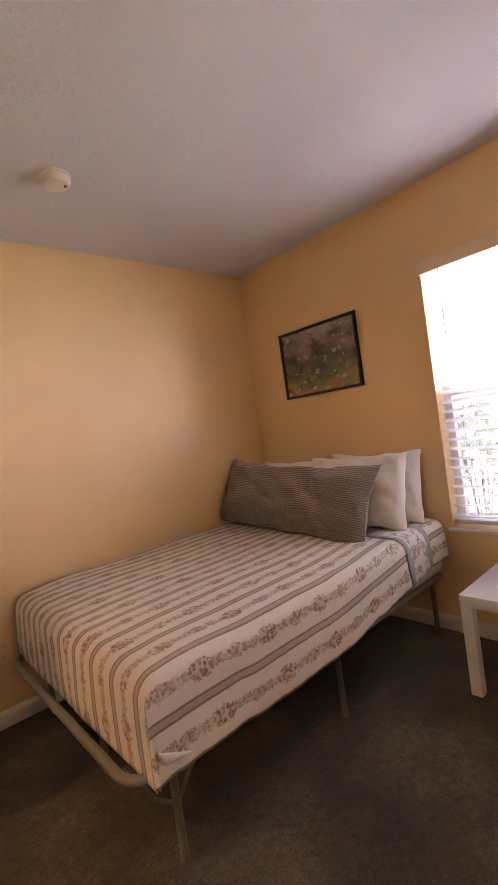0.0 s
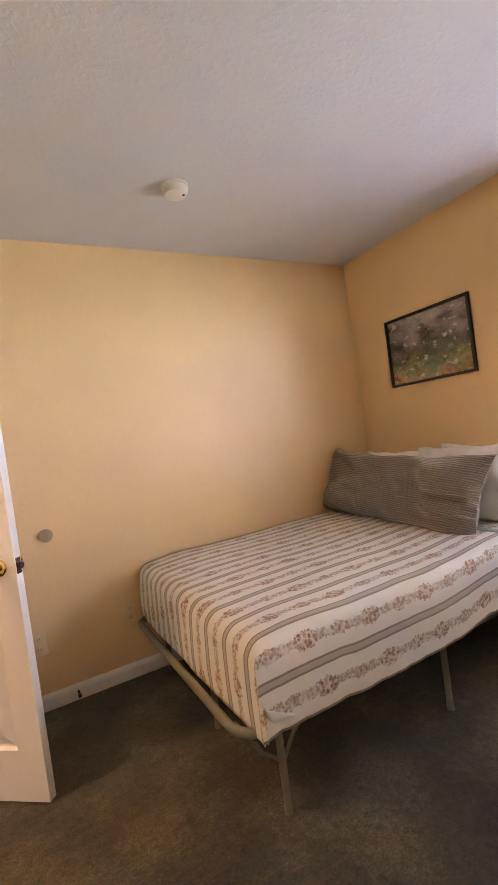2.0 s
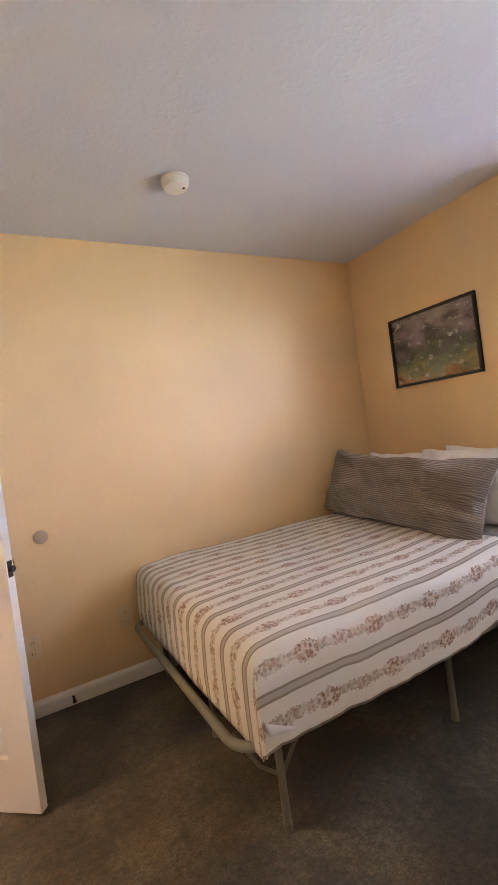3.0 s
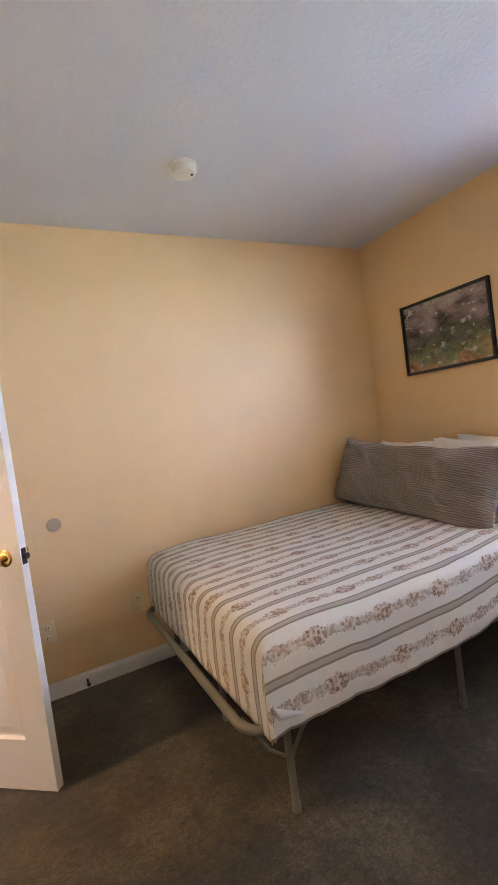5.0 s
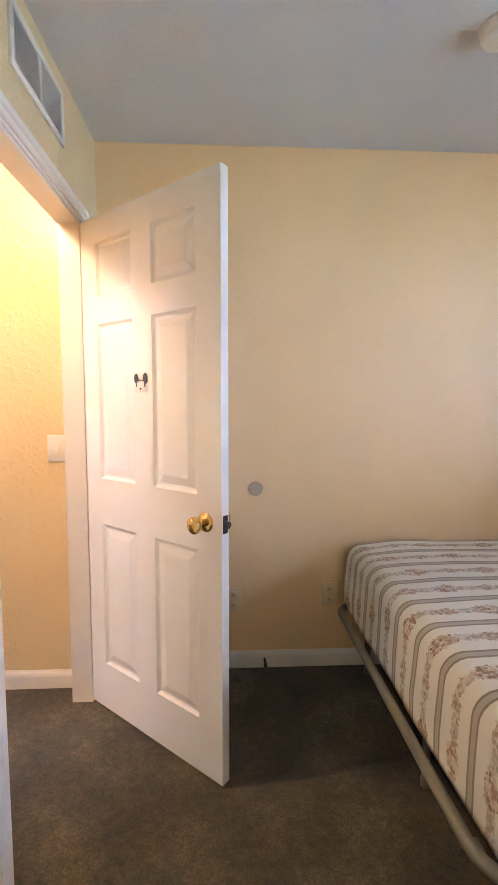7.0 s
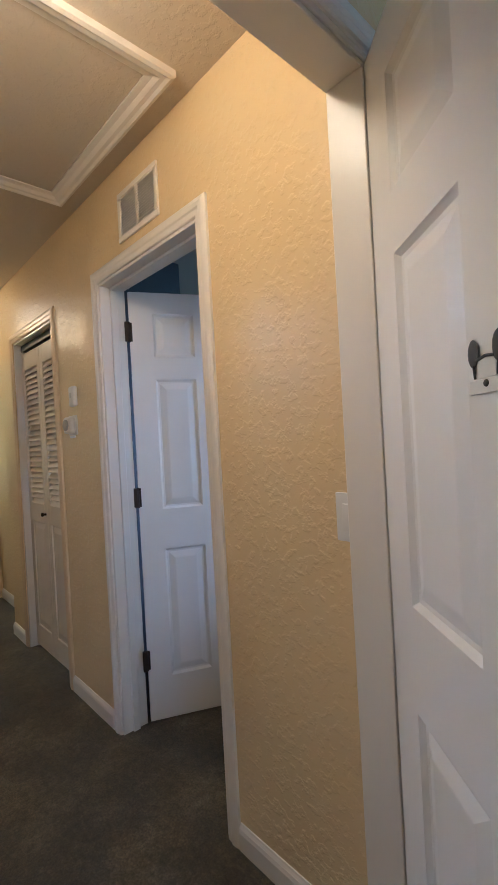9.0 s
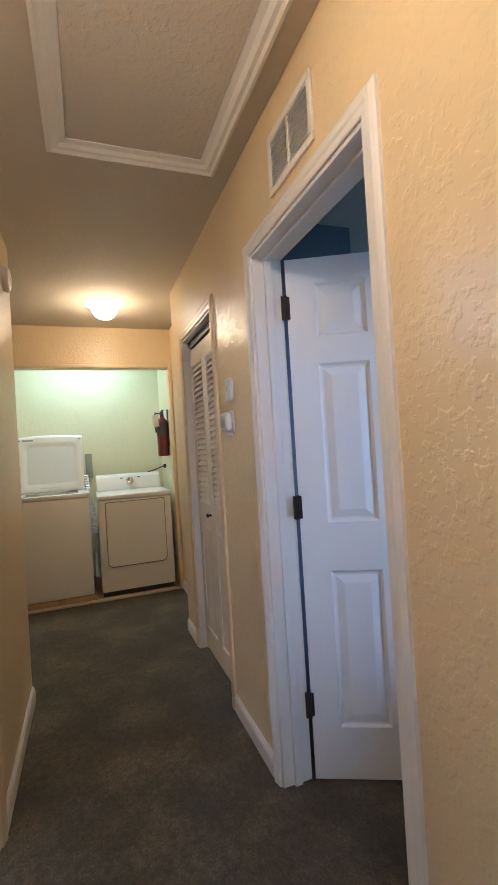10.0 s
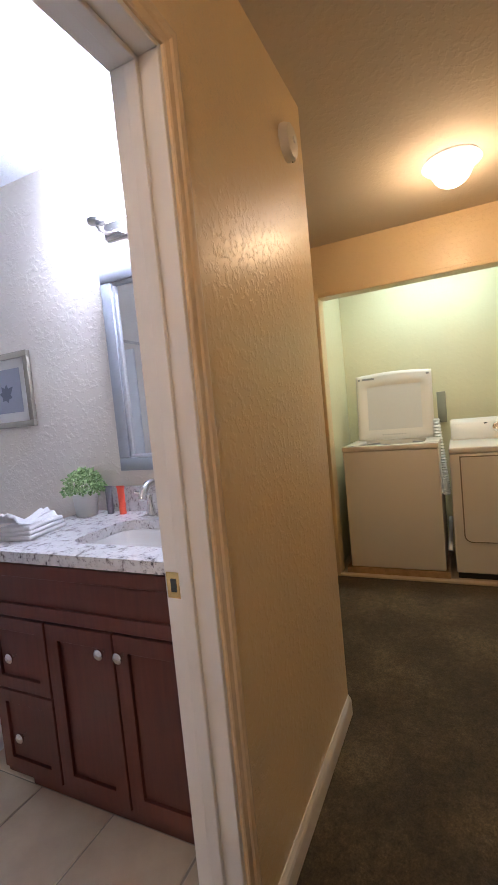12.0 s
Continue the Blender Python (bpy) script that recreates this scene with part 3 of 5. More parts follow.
lathe(bm, ((0.006, -0.047), (0.006, -0.051), (0.003, -0.052)), pose(0.03, -0.02, 0.002), 12)
part("button", bm, DARK, sd)

# wall bumper and door stop
bm = bmesh.new()
lathe(bm, ((0.036, 0), (0.035, 0.006), (0.028, 0.009), (0.01, 0.010)), pose(0.7285, N, 0.902, 90), 28)
solid("wall_bumper", bm, material("greige_rubber", (0.46, 0.33, 0.22), 0.6), "round beige rubber door bumper on the wall", "door bumper")
ds = thing("door_stop", "small dark spring door stop on the baseboard", "door stop", (0.775, N - 0.014, 0.045))
bm = bmesh.new()
rod(bm, (0, 0.001, 0), (0, -0.045, 0), 0.006)
part("stem", bm, BRONZE, ds)
bm = bmesh.new()
rod(bm, (0, -0.045, 0), (0, -0.062, 0), 0.009)
part("tip", bm, DARK, ds)


# ---- bedroom window ----
win = thing("window_1", "white vinyl single-hung window behind open blinds", "window", kind="structure")
VINYL = material("white_vinyl", (0.78, 0.78, 0.77), 0.35)
wx0, wx1 = E + 0.085, E + 0.13
bm = bmesh.new()
for r in ((wx0, wx1, WY0, WY0 + 0.045, WZ0, WZ1), (wx0, wx1, WY1 - 0.045, WY1, WZ0, WZ1), (wx0, wx1, WY0 + 0.045, WY1 - 0.045, WZ0, WZ0 + 0.045), (wx0, wx1, WY0 + 0.045, WY1 - 0.045, WZ1 - 0.045, WZ1)):
    box(bm, *r, 0.003, 1)
part("window_frame", bm, VINYL, win)
bm = bmesh.new()
box(bm, wx0 - 0.006, wx1 - 0.012, WY0 + 0.045, WY1 - 0.045, 1.325, 1.375, 0.003, 1)
part("meeting_rail", bm, VINYL, win)
GLASS = material("window_glass", (1, 1, 1), 0.0)
shader(GLASS).inputs["Transmission Weight"].default_value = 1.0
shader(GLASS).inputs["IOR"].default_value = 1.45
for z0, z1 in ((WZ0 + 0.045, 1.325), (1.375, WZ1 - 0.045)):
    bm = bmesh.new()
    box(bm, wx0 + 0.02, wx0 + 0.024, WY0 + 0.045, WY1 - 0.045, z0, z1)
    g = part("pane", bm, GLASS, win)
    g.visible_shadow = False
MESH = material("solar_screen", (0.04, 0.04, 0.04), 0.8)
clear = MESH.node_tree.nodes.new("ShaderNodeBsdfTransparent")
both = MESH.node_tree.nodes.new("ShaderNodeMixShader")
both.inputs[0].default_value = 0.30
wire(MESH, shader(MESH).outputs[0], both.inputs[1])
wire(MESH, clear.outputs[0], both.inputs[2])
wire(MESH, both.outputs[0], MESH.node_tree.nodes["Material Output"].inputs["Surface"])
bm = bmesh.new()
box(bm, wx1 - 0.008, wx1 - 0.006, WY0 + 0.045, WY1 - 0.045, WZ0 + 0.045, 1.35)
part("insect_screen", bm, MESH, win, "dark woven insect screen on the lower sash")
bm = bmesh.new()
box(bm, E - 0.022, wx0, WY0 - 0.02, WY1 + 0.02, WZ0 - 0.022, WZ0 - 0.002, 0.005, 2)
part("window_sill", bm, TRIM, win, "white painted window sill")

SLAT = material("white_blind_slat", (0.80, 0.81, 0.81), 0.4)
glow_ = node(SLAT, "ShaderNodeBsdfTranslucent", Color=(0.74, 0.80, 0.84, 1))
mix_ = SLAT.node_tree.nodes.new("ShaderNodeMixShader")
mix_.inputs[0].default_value = 0.4
wire(SLAT, shader(SLAT).outputs[0], mix_.inputs[1])
wire(SLAT, glow_.outputs[0], mix_.inputs[2])
wire(SLAT, mix_.outputs[0], SLAT.node_tree.nodes["Material Output"].inputs["Surface"])
blind = thing("window_blind", "white two-inch horizontal blind lowered in the window", "blind")
bm = bmesh.new()
box(bm, E + 0.004, E + 0.060, WY0 + 0.006, WY1 - 0.006, WZ1 - 0.060, WZ1 - 0.004, 0.003, 1)
part("headrail", bm, SLAT, blind)
bm = bmesh.new()
box(bm, E - 0.018, E + 0.002, WY0 - 0.01, WY1 + 0.012, WZ1 - 0.062, WZ1 + 0.012, 0.004, 2)
part("valance", bm, material("cream_valance", (0.86, 0.65, 0.45), 0.45), blind, "cream moulded valance")
sm = bmesh.new()
sheet(sm, 4, 1, lambda u, v: Vector(((u - 0.5) * 0.05, WY0 + 0.003 + v * (WY1 - WY0 - 0.006), 0.004 * (1 - (2 * u - 1) ** 2))))
slat_mesh = finish("slat", sm, SLAT)
count = 26
for k in range(count):
    s = new("slat", slat_mesh)
    s.parent = blind
    s.matrix_basis = pose(E + 0.033, 0, 0.665 + k * (1.975 - 0.665) / (count - 1), 0, 25)
bm = bmesh.new()
box(bm, E + 0.008, E + 0.058, WY0 + 0.010, WY1 - 0.010, 0.625, 0.643, 0.003, 1)
part("bottom_rail", bm, SLAT, blind)
for y in (WY0 + 0.13, (WY0 + WY1) / 2, WY1 - 0.13):
    for x in (E + 0.006, E + 0.060):
        bm = bmesh.new()
        tube(bm, [(x, y, 0.635), (x, y, 1.3), (x, y, 2.0)], 0.0012, 6)
        part("ladder_cord", bm, SLAT, blind)
bm = bmesh.new()
tube(bm, [(E - 0.022, -1.405, 2.0), (E - 0.024, -1.406, 1.7), (E - 0.022, -1.408, 1.445)], 0.0030, 8)
part("tilt_wand", bm, material("smoky_wand", (0.22, 0.21, 0.20), 0.25), blind, "dark tilt wand")

# outside: unseen ground made pale to bounce light up, shrubs, a bright overcast distance
BOUNCE_GROUND = material("pale_bounce_ground", (0.43, 0.47, 0.50), 0.9)
bm = bmesh.new()
box(bm, E + 0.15, 60, -60, 60, -0.6, -0.4)
solid("ground", bm, BOUNCE_GROUND, "unseen ground outside, made pale to bounce light to the ceiling", "ground", "structure")
SKYGLOW = material("bright_overcast", (0.9, 0.9, 0.9), 1.0)
shader(SKYGLOW).inputs["Emission Color"].default_value = (0.80, 0.90, 1.0, 1)
shader(SKYGLOW).inputs["Emission Strength"].default_value = DAY
geo = SKYGLOW.node_tree.nodes.new("ShaderNodeNewGeometry")
sepz = SKYGLOW.node_tree.nodes.new("ShaderNodeSeparateXYZ")
wire(SKYGLOW, geo.outputs["Position"], sepz.inputs[0])
mr = node(SKYGLOW, "ShaderNodeMapRange", From_Min=1.1, From_Max=2.1, To_Min=0.0, To_Max=1.0)
wire(SKYGLOW, sepz.outputs["Z"], mr.inputs["Value"])
far = ramp(SKYGLOW, mr.outputs[0], [(0.0, (0.13, 0.22, 0.24)), (0.42, (0.17, 0.27, 0.33)), (0.58, (0.47, 0.69, 1.0)), (1.0, (0.55, 0.77, 1.05))])
wire(SKYGLOW, far.outputs[0], shader(SKYGLOW).inputs["Emission Color"])
bm = bmesh.new()
sheet(bm, 12, 2, lambda u, v: Vector((6.0 + 1.5 * math.sin(math.pi * u), -10 + 17 * u, -0.4 + 4.4 * v)))
solid("backdrop", bm, SKYGLOW, "bright hazy distance outside the window", "backdrop", "structure")
LEAF = material("shrub_leaf", (0.10, 0.17, 0.08), 0.6)
thin_ = node(LEAF, "ShaderNodeBsdfTranslucent", Color=(0.55, 0.75, 0.60, 1))
leaf_mix = LEAF.node_tree.nodes.new("ShaderNodeMixShader")
leaf_mix.inputs[0].default_value = 0.85
wire(LEAF, shader(LEAF).outputs[0], leaf_mix.inputs[1])
wire(LEAF, thin_.outputs[0], leaf_mix.inputs[2])
wire(LEAF, leaf_mix.outputs[0], LEAF.node_tree.nodes["Material Output"].inputs["Surface"])


def leafy(name, label, category, place, size, count, leaf, seed, mat, stem=0.012):
    """A shrub: forked stems and many small leaves in an uneven crown."""
    rnd = random.Random(seed)
    t = thing(name, label, category, place)
    bm = bmesh.new()
    tips = []
    for k in range(7):
        a = rnd.uniform(0, 6.28)
        tip = Vector((size[0] * 0.5 * math.cos(a) * rnd.uniform(0.3, 0.9), size[1] * 0.5 * math.sin(a) * rnd.uniform(0.3, 0.9), size[2] * rnd.uniform(0.5, 0.95)))
        tube(bm, [(0, 0, 0), tip * 0.5 + Vector((0, 0, size[2] * 0.1)), tip], stem, 6)
        tips.append(tip)
    part("stems", bm, material("bark", (0.38, 0.36, 0.30), 0.9), t)
    bm = bmesh.new()
    for k in range(count):
        c = rnd.choice(tips) + Vector((rnd.gauss(0, size[0] * 0.16), rnd.gauss(0, size[1] * 0.16), rnd.gauss(-size[2] * 0.08, size[2] * 0.18)))
        c.z = max(c.z, leaf)
        r = Euler((rnd.uniform(0, 6.28), rnd.uniform(0, 6.28), rnd.uniform(0, 6.28))).to_matrix()
        l = leaf * rnd.uniform(0.7, 1.3)
        vs = [bm.verts.new(c + r @ Vector(p)) for p in ((0, 0, 0), (l * 0.32, l * 0.5, l * 0.06), (0, l, 0), (-l * 0.32, l * 0.5, l * 0.06))]
        bm.faces.new(vs)
    part("crown", bm, mat, t, smooth=False)
    return t


leafy("shrub", "green leafy shrub outside the bedroom window", "shrub", (5.0, -0.72, -0.4), (0.55, 0.42, 1.95), 420, 0.07, 3, LEAF, 0.004)
leafy("shrub", "green leafy shrub outside the bedroom window", "shrub", (5.4, -1.75, -0.4), (0.8, 0.6, 1.5), 240, 0.08, 4, LEAF, 0.003)


# ---- bed ----
BEDTOP = 0.645
bx0, by0, by1 = 1.18, -1.262, 0.105
TUBE = material("sage_grey_tube", (0.22, 0.205, 0.155), 0.42, 0.3)
n_ = noise_of(TUBE, 35, 4)
bump(TUBE, n_.outputs["Fac"], 0.08, 0.001)
bed = thing("metal_bed", "folding steel bed base with sage grey tube legs", "bed")
rz = 0.332


def arc(cx, cy, r, a0, a1, z, steps=7):
    return [(cx + r * math.cos(radians(a0 + (a1 - a0) * k / steps)), cy + r * math.sin(radians(a0 + (a1 - a0) * k / steps)), z) for k in range(steps + 1)]


fx = bx0 - 0.055
bm = bmesh.new()
tube(bm, [(3.03, by0 + 0.05, rz), (fx + 0.10, by0 + 0.05, rz)] + arc(fx + 0.10, by0 + 0.15, 0.10, 270, 180, rz) + arc(fx + 0.10, by1 - 0.12, 0.10, 180, 90, rz) + [(3.03, by1 - 0.02, rz)], 0.0165, 12)
part("outer_rail", bm, TUBE, bed)
for x in (1.27, 2.11, 3.0):
    bm = bmesh.new()
    tube(bm, [(x, by0 + 0.05, rz - 0.02), (x, by1 - 0.02, rz - 0.02)], 0.012, 10)
    part("cross_rail", bm, TUBE, bed)
    for y in (by0 + 0.09, -0.60, by1 - 0.06):
        bm = bmesh.new()
        tube(bm, [(x, y, 0.0), (x, y, rz - 0.02)], 0.0135, 12)
        leg = part("leg", bm, TUBE, bed)
        bm = bmesh.new()
        rod(bm, (x, y, 0.0), (x, y, 0.028), 0.016)
        part("foot_cap", bm, TUBE, leg)
        if x < 1.5:
            bm = bmesh.new()
            tube(bm, [(x, y, 0.17), (x + 0.06, y, 0.255), (x + 0.13, y, rz - 0.012)], 0.007, 8)
            part("brace", bm, TUBE, bed)
bm = bmesh.new()
tube(bm, [(1.27, by0 + 0.09, 0.18), (1.20, by0 + 0.09, 0.24), (fx + 0.02, by0 + 0.16, rz)], 0.007, 8)
part("brace", bm, TUBE, bed)
for k in range(18):
    y = by0 + 0.10 + k * (by1 - by0 - 0.18) / 17
    bm = bmesh.new()
    tube(bm, [(bx0 + 0.09, y, rz + 0.004), (3.02, y, rz + 0.004)], 0.0035, 6)
    part("wire", bm, TUBE, bed)
for k in range(9):
    x = 1.30 + k * 0.21
    bm = bmesh.new()
    tube(bm, [(x, by0 + 0.06, rz + 0.001), (x, by1 - 0.03, rz + 0.001)], 0.0035, 6)
    part("wire", bm, TUBE, bed)

bm = bmesh.new()
box(bm, bx0 + 0.02, 3.05, by0 + 0.02, by1 - 0.005, rz + 0.017, BEDTOP - 0.03, 0.05, 4)
solid("mattress", bm, material("mattress_ticking", (0.6, 0.58, 0.52), 0.8), "white mattress under the striped coverlet", "mattress")


def quilt_material():
    """Cream cotton with grey double stripes and a rose vine between them; UV is in metres, v across the bed."""
    m = material("striped_floral_cotton", (0.74, 0.68, 0.58), 0.85)
    tc = m.node_tree.nodes.new("ShaderNodeTexCoord")
    sep = m.node_tree.nodes.new("ShaderNodeSeparateXYZ")
    wire(m, tc.outputs["UV"], sep.inputs[0])

    def math_(op, a, b=None, c=None):
        n = m.node_tree.nodes.new("ShaderNodeMath")
        n.operation = op
        for k, v in enumerate((a, b, c)):
            if v is None:
                continue
            if isinstance(v, (int, float)):
                n.inputs[k].default_value = v
            else:
                wire(m, v, n.inputs[k])
        return n.outputs[0]

    period = 0.166
    phase = math_("FRACT", math_("ADD", math_("DIVIDE", sep.outputs["Y"], period), 0.03))
    away = math_("MULTIPLY", math_("ABSOLUTE", math_("SUBTRACT", phase, 0.5)), period)   # metres from the vine's middle
    line = ramp(m, math_("MULTIPLY", away, 1 / 0.083), [(0.0, (0, 0, 0)), (0.79, (0, 0, 0)), (0.805, (0.95, 0.95, 0.95)), (0.89, (0.9, 0.9, 0.9)), (0.905, (0.55, 0.55, 0.55)), (1.0, (0.62, 0.62, 0.62))])
    # bouquets along each vine, every second one larger and redder
    step = 0.145
    row_id = math_("FLOOR", math_("ADD", math_("DIVIDE", sep.outputs["Y"], period), 0.03))
    cell = math_("ADD", math_("DIVIDE", sep.outputs["X"], step), math_("MULTIPLY", row_id, 0.37))
    dx = math_("MULTIPLY", math_("SUBTRACT", math_("FRACT", cell), 0.5), step)
    odd = math_("MODULO", math_("ABSOLUTE", math_("FLOOR", cell)), 2.0)
    rag = noise_of(m, 75, 3, 0.7, "UV")
    fray = math_("MULTIPLY", math_("SUBTRACT", rag.outputs["Fac"], 0.5), 0.05)
    reach = math_("SQRT", math_("ADD", math_("MULTIPLY", math_("MULTIPLY", dx, dx), 0.42), math_("MULTIPLY", away, away)))
    rose = math_("LESS_THAN", math_("ADD", reach, fray), math_("SUBTRACT", 0.030, math_("MULTIPLY", odd, 0.007)))
    link = math_("LESS_THAN", math_("ADD", away, math_("MULTIPLY", fray, 1.1)), 0.016)
    vor = node(m, "ShaderNodeTexVoronoi", Scale=88.0, Randomness=1.0)
    wire(m, tc.outputs["UV"], vor.inputs["Vector"])
    petals = ramp(m, vor.outputs["Distance"], [(0.45, (1, 1, 1)), (0.80, (0.35, 0.35, 0.35))]).outputs[0]
    sepc = m.node_tree.nodes.new("ShaderNodeSeparateXYZ")
    wire(m, vor.outputs["Color"], sepc.inputs[0])
    vine = math_("MULTIPLY", math_("MAXIMUM", rose, math_("MULTIPLY", link, 0.85)), petals)
    leafc = ramp(m, sepc.outputs[0], [(0.0, (0.30, 0.25, 0.16)), (0.45, (0.42, 0.34, 0.24)), (0.5, (0.46, 0.29, 0.20)), (1.0, (0.62, 0.50, 0.40))])
    rosec = ramp(m, sepc.outputs[1], [(0.0, (0.27, 0.145, 0.085)), (0.55, (0.42, 0.245, 0.16)), (0.8, (0.55, 0.39, 0.28)), (1.0, (0.68, 0.57, 0.46))])
    mildc = mixed(m, 0.45, rosec.outputs[0], leafc.outputs[0])
    bouquet = mixed(m, odd, rosec.outputs[0], mildc)
    base = mixed(m, line.outputs[0], (0.79, 0.74, 0.66), (0.265, 0.195, 0.125))
    base = mixed(m, vine, base, mixed(m, rose, leafc.outputs[0], bouquet))
    weave = noise_of(m, 700, 2, 0.5, "UV")
    wire(m, mixed(m, 0.25, base, weave.outputs["Fac"], "OVERLAY"), shader(m).inputs["Base Color"])
    crease = noise_of(m, 5, 4, 0.6, "UV")
    b = bump(m, mixed(m, 0.1, crease.outputs["Fac"], weave.outputs["Fac"]), 0.35, 0.02)
    shader(m).inputs["Sheen Weight"].default_value = 0.1
    return m


QUILT = quilt_material()


def over_edge(s, length, r, start):
    """Along a cloth: s metres from the start of a flat run of that length, then round an edge of radius r, then down. Gives (way along, drop)."""
    flat = length - r
    if s <= flat:
        return start + s, 0.0
    a = (s - flat) / r
    if a < math.pi / 2:
        return start + flat + r * math.sin(a), r * (1 - math.cos(a))
    return start + length, r + (s - flat - r * math.pi / 2)


def draped(x_head, x_foot, lift, hang_foot, rows_u, rows_v, name, mat, parent, y_top=by1, seed=0.0, foot=True):
    """Cloth over the bed from the wall side across and down the open side, and over the foot."""
    lu = (x_head - x_foot)
    lv = (y_top - by0)
    r = 0.065
    su = lu + (hang_foot - r + r * math.pi / 2 - 0.0 if foot else 0)
    bm = bmesh.new()

    def place(u, v):
        s = u * su
        if foot:
            ax, dx = over_edge(s, lu, r, 0.0)
        else:
            ax, dx = s, 0.0
        x = x_head - ax
        hang = 0.240 - 0.022 * max(0.0, min(1.0, (1.6 - x) / 0.4)) - 0.105 * max(0.0, min(1.0, (x - 2.05) / 0.85))
        sv = lv + hang - r + r * math.pi / 2
        ay, dy = over_edge(v * sv, lv, r, 0.0)
        y = y_top - ay
        drop = max(dx, dy)
        z = BEDTOP + lift - drop
        # soft crown, sag towards the edges, ripples of the hanging cloth
        z -= 0.022 * max(0.0, min(1.0, (1.55 - x) / 0.4)) ** 2
        w = noise.noise((x * 2.3 + seed, y * 2.3, 0.3)) * 0.010 + noise.noise((x * 6, y * 6 + seed, 1.7)) * 0.004
        if drop < r:
            z += w
        else:
            k = min(1.0, (drop - r) / 0.15)
            ripple = noise.noise((x * 5 + seed, 3.1, drop * 3)) * 0.007 + noise.noise((x * 13, 1.1, drop * 6)) * 0.004
            if dy >= dx:
                y -= 0.012 * k + ripple * k + lift * 0.8
                z += (noise.noise((x * 9 + seed, 0, 5.0)) * 0.008 + noise.noise((x * 24 + seed, 0, 2.0)) * 0.006) * k
                y += noise.noise((x * 21, 2.0, drop * 5)) * 0.004 * k
            if dx >= dy:
                rip = noise.noise((2.2, y * 5, drop * 3)) * 0.010
                x -= 0.008 * k + rip * k
        return Vector((x, y, z))

    sheet(bm, rows_u, rows_v, place)
    uv = bm.loops.layers.uv.verify()
    for f in bm.faces:
        for loop in f.loops:
            loop[uv].uv = (loop[uv].uv[0] * su, loop[uv].uv[1] * (lv + 0.28))
    ob = part(name, bm, mat, parent) if parent else None
    md = ob.modifiers.new("thick", "SOLIDIFY")
    md.thickness, md.offset = 0.006, -1
    return ob


cover = thing("coverlet", "cream striped coverlet with rose vines draped over the mattress", "bedspread")
draped(3.045, bx0 - 0.005, 0.0, 0.232, 110, 100, "cloth", QUILT, cover)
# turned-up corner of the cloth, showing its white back
bm = bmesh.new()
sheet(bm, 10, 6, lambda u, v: Vector((bx0 + 0.002 + 0.105 * u * (1 - 0.15 * v), by0 - 0.024 - 0.004 * math.sin(math.pi * v), 0.446 - 0.056 * u - 0.044 * v * (1 - u) * min(1, u * 5 + 0.25))))
ob = part("corner_fold", bm, material("white_cotton", (0.76, 0.73, 0.68), 0.85), cover, "white underside of the folded corner")
ob.modifiers.new("thick", "SOLIDIFY").thickness = 0.004


def band_material():
    m = material("blue_grey_floral_band", (0.7, 0.7, 0.68), 0.85)
    tc = m.node_tree.nodes.new("ShaderNodeTexCoord")
    sep = m.node_tree.nodes.new("ShaderNodeSeparateXYZ")
    wire(m, tc.outputs["UV"], sep.inputs[0])
    edge = ramp(m, sep.outputs["X"], [(0.0, (0.34, 0.38, 0.38)), (0.035, (0.34, 0.38, 0.38)), (0.037, (0.74, 0.74, 0.70)), (0.205, (0.74, 0.74, 0.70)), (0.207, (0.34, 0.38, 0.38)), (0.30, (0.36, 0.40, 0.40))])
    vor = node(m, "ShaderNodeTexVoronoi", Scale=62.0)
    wire(m, tc.outputs["UV"], vor.inputs["Vector"])
    spots = ramp(m, vor.outputs["Distance"], [(0.50, (1, 1, 1)), (0.75, (0.3, 0.3, 0.3))])
    tint = ramp(m, vor.outputs["Color"], [(0.0, (0.20, 0.24, 0.21)), (0.4, (0.36, 0.40, 0.37)), (0.7, (0.55, 0.36, 0.29)), (1.0, (0.66, 0.56, 0.48))])
    keep = ramp(m, noise_of(m, 13, 4, 0.65, "UV").outputs["Fac"], [(0.49, (0, 0, 0)), (0.53, (1, 1, 1))])
    wire(m, mixed(m, mixed(m, 1.0, spots.outputs[0], keep.outputs[0], "MULTIPLY"), edge.outputs[0], tint.outputs[0]), shader(m).inputs["Base Color"])
    crease = noise_of(m, 7, 4, 0.6, "UV")
    bump(m, crease.outputs["Fac"], 0.4, 0.02)
    return m


draped(2.86, 2.62, 0.006, 0.2, 14, 80, "turned_down_band", band_material(), cover, foot=False, seed=0.0)


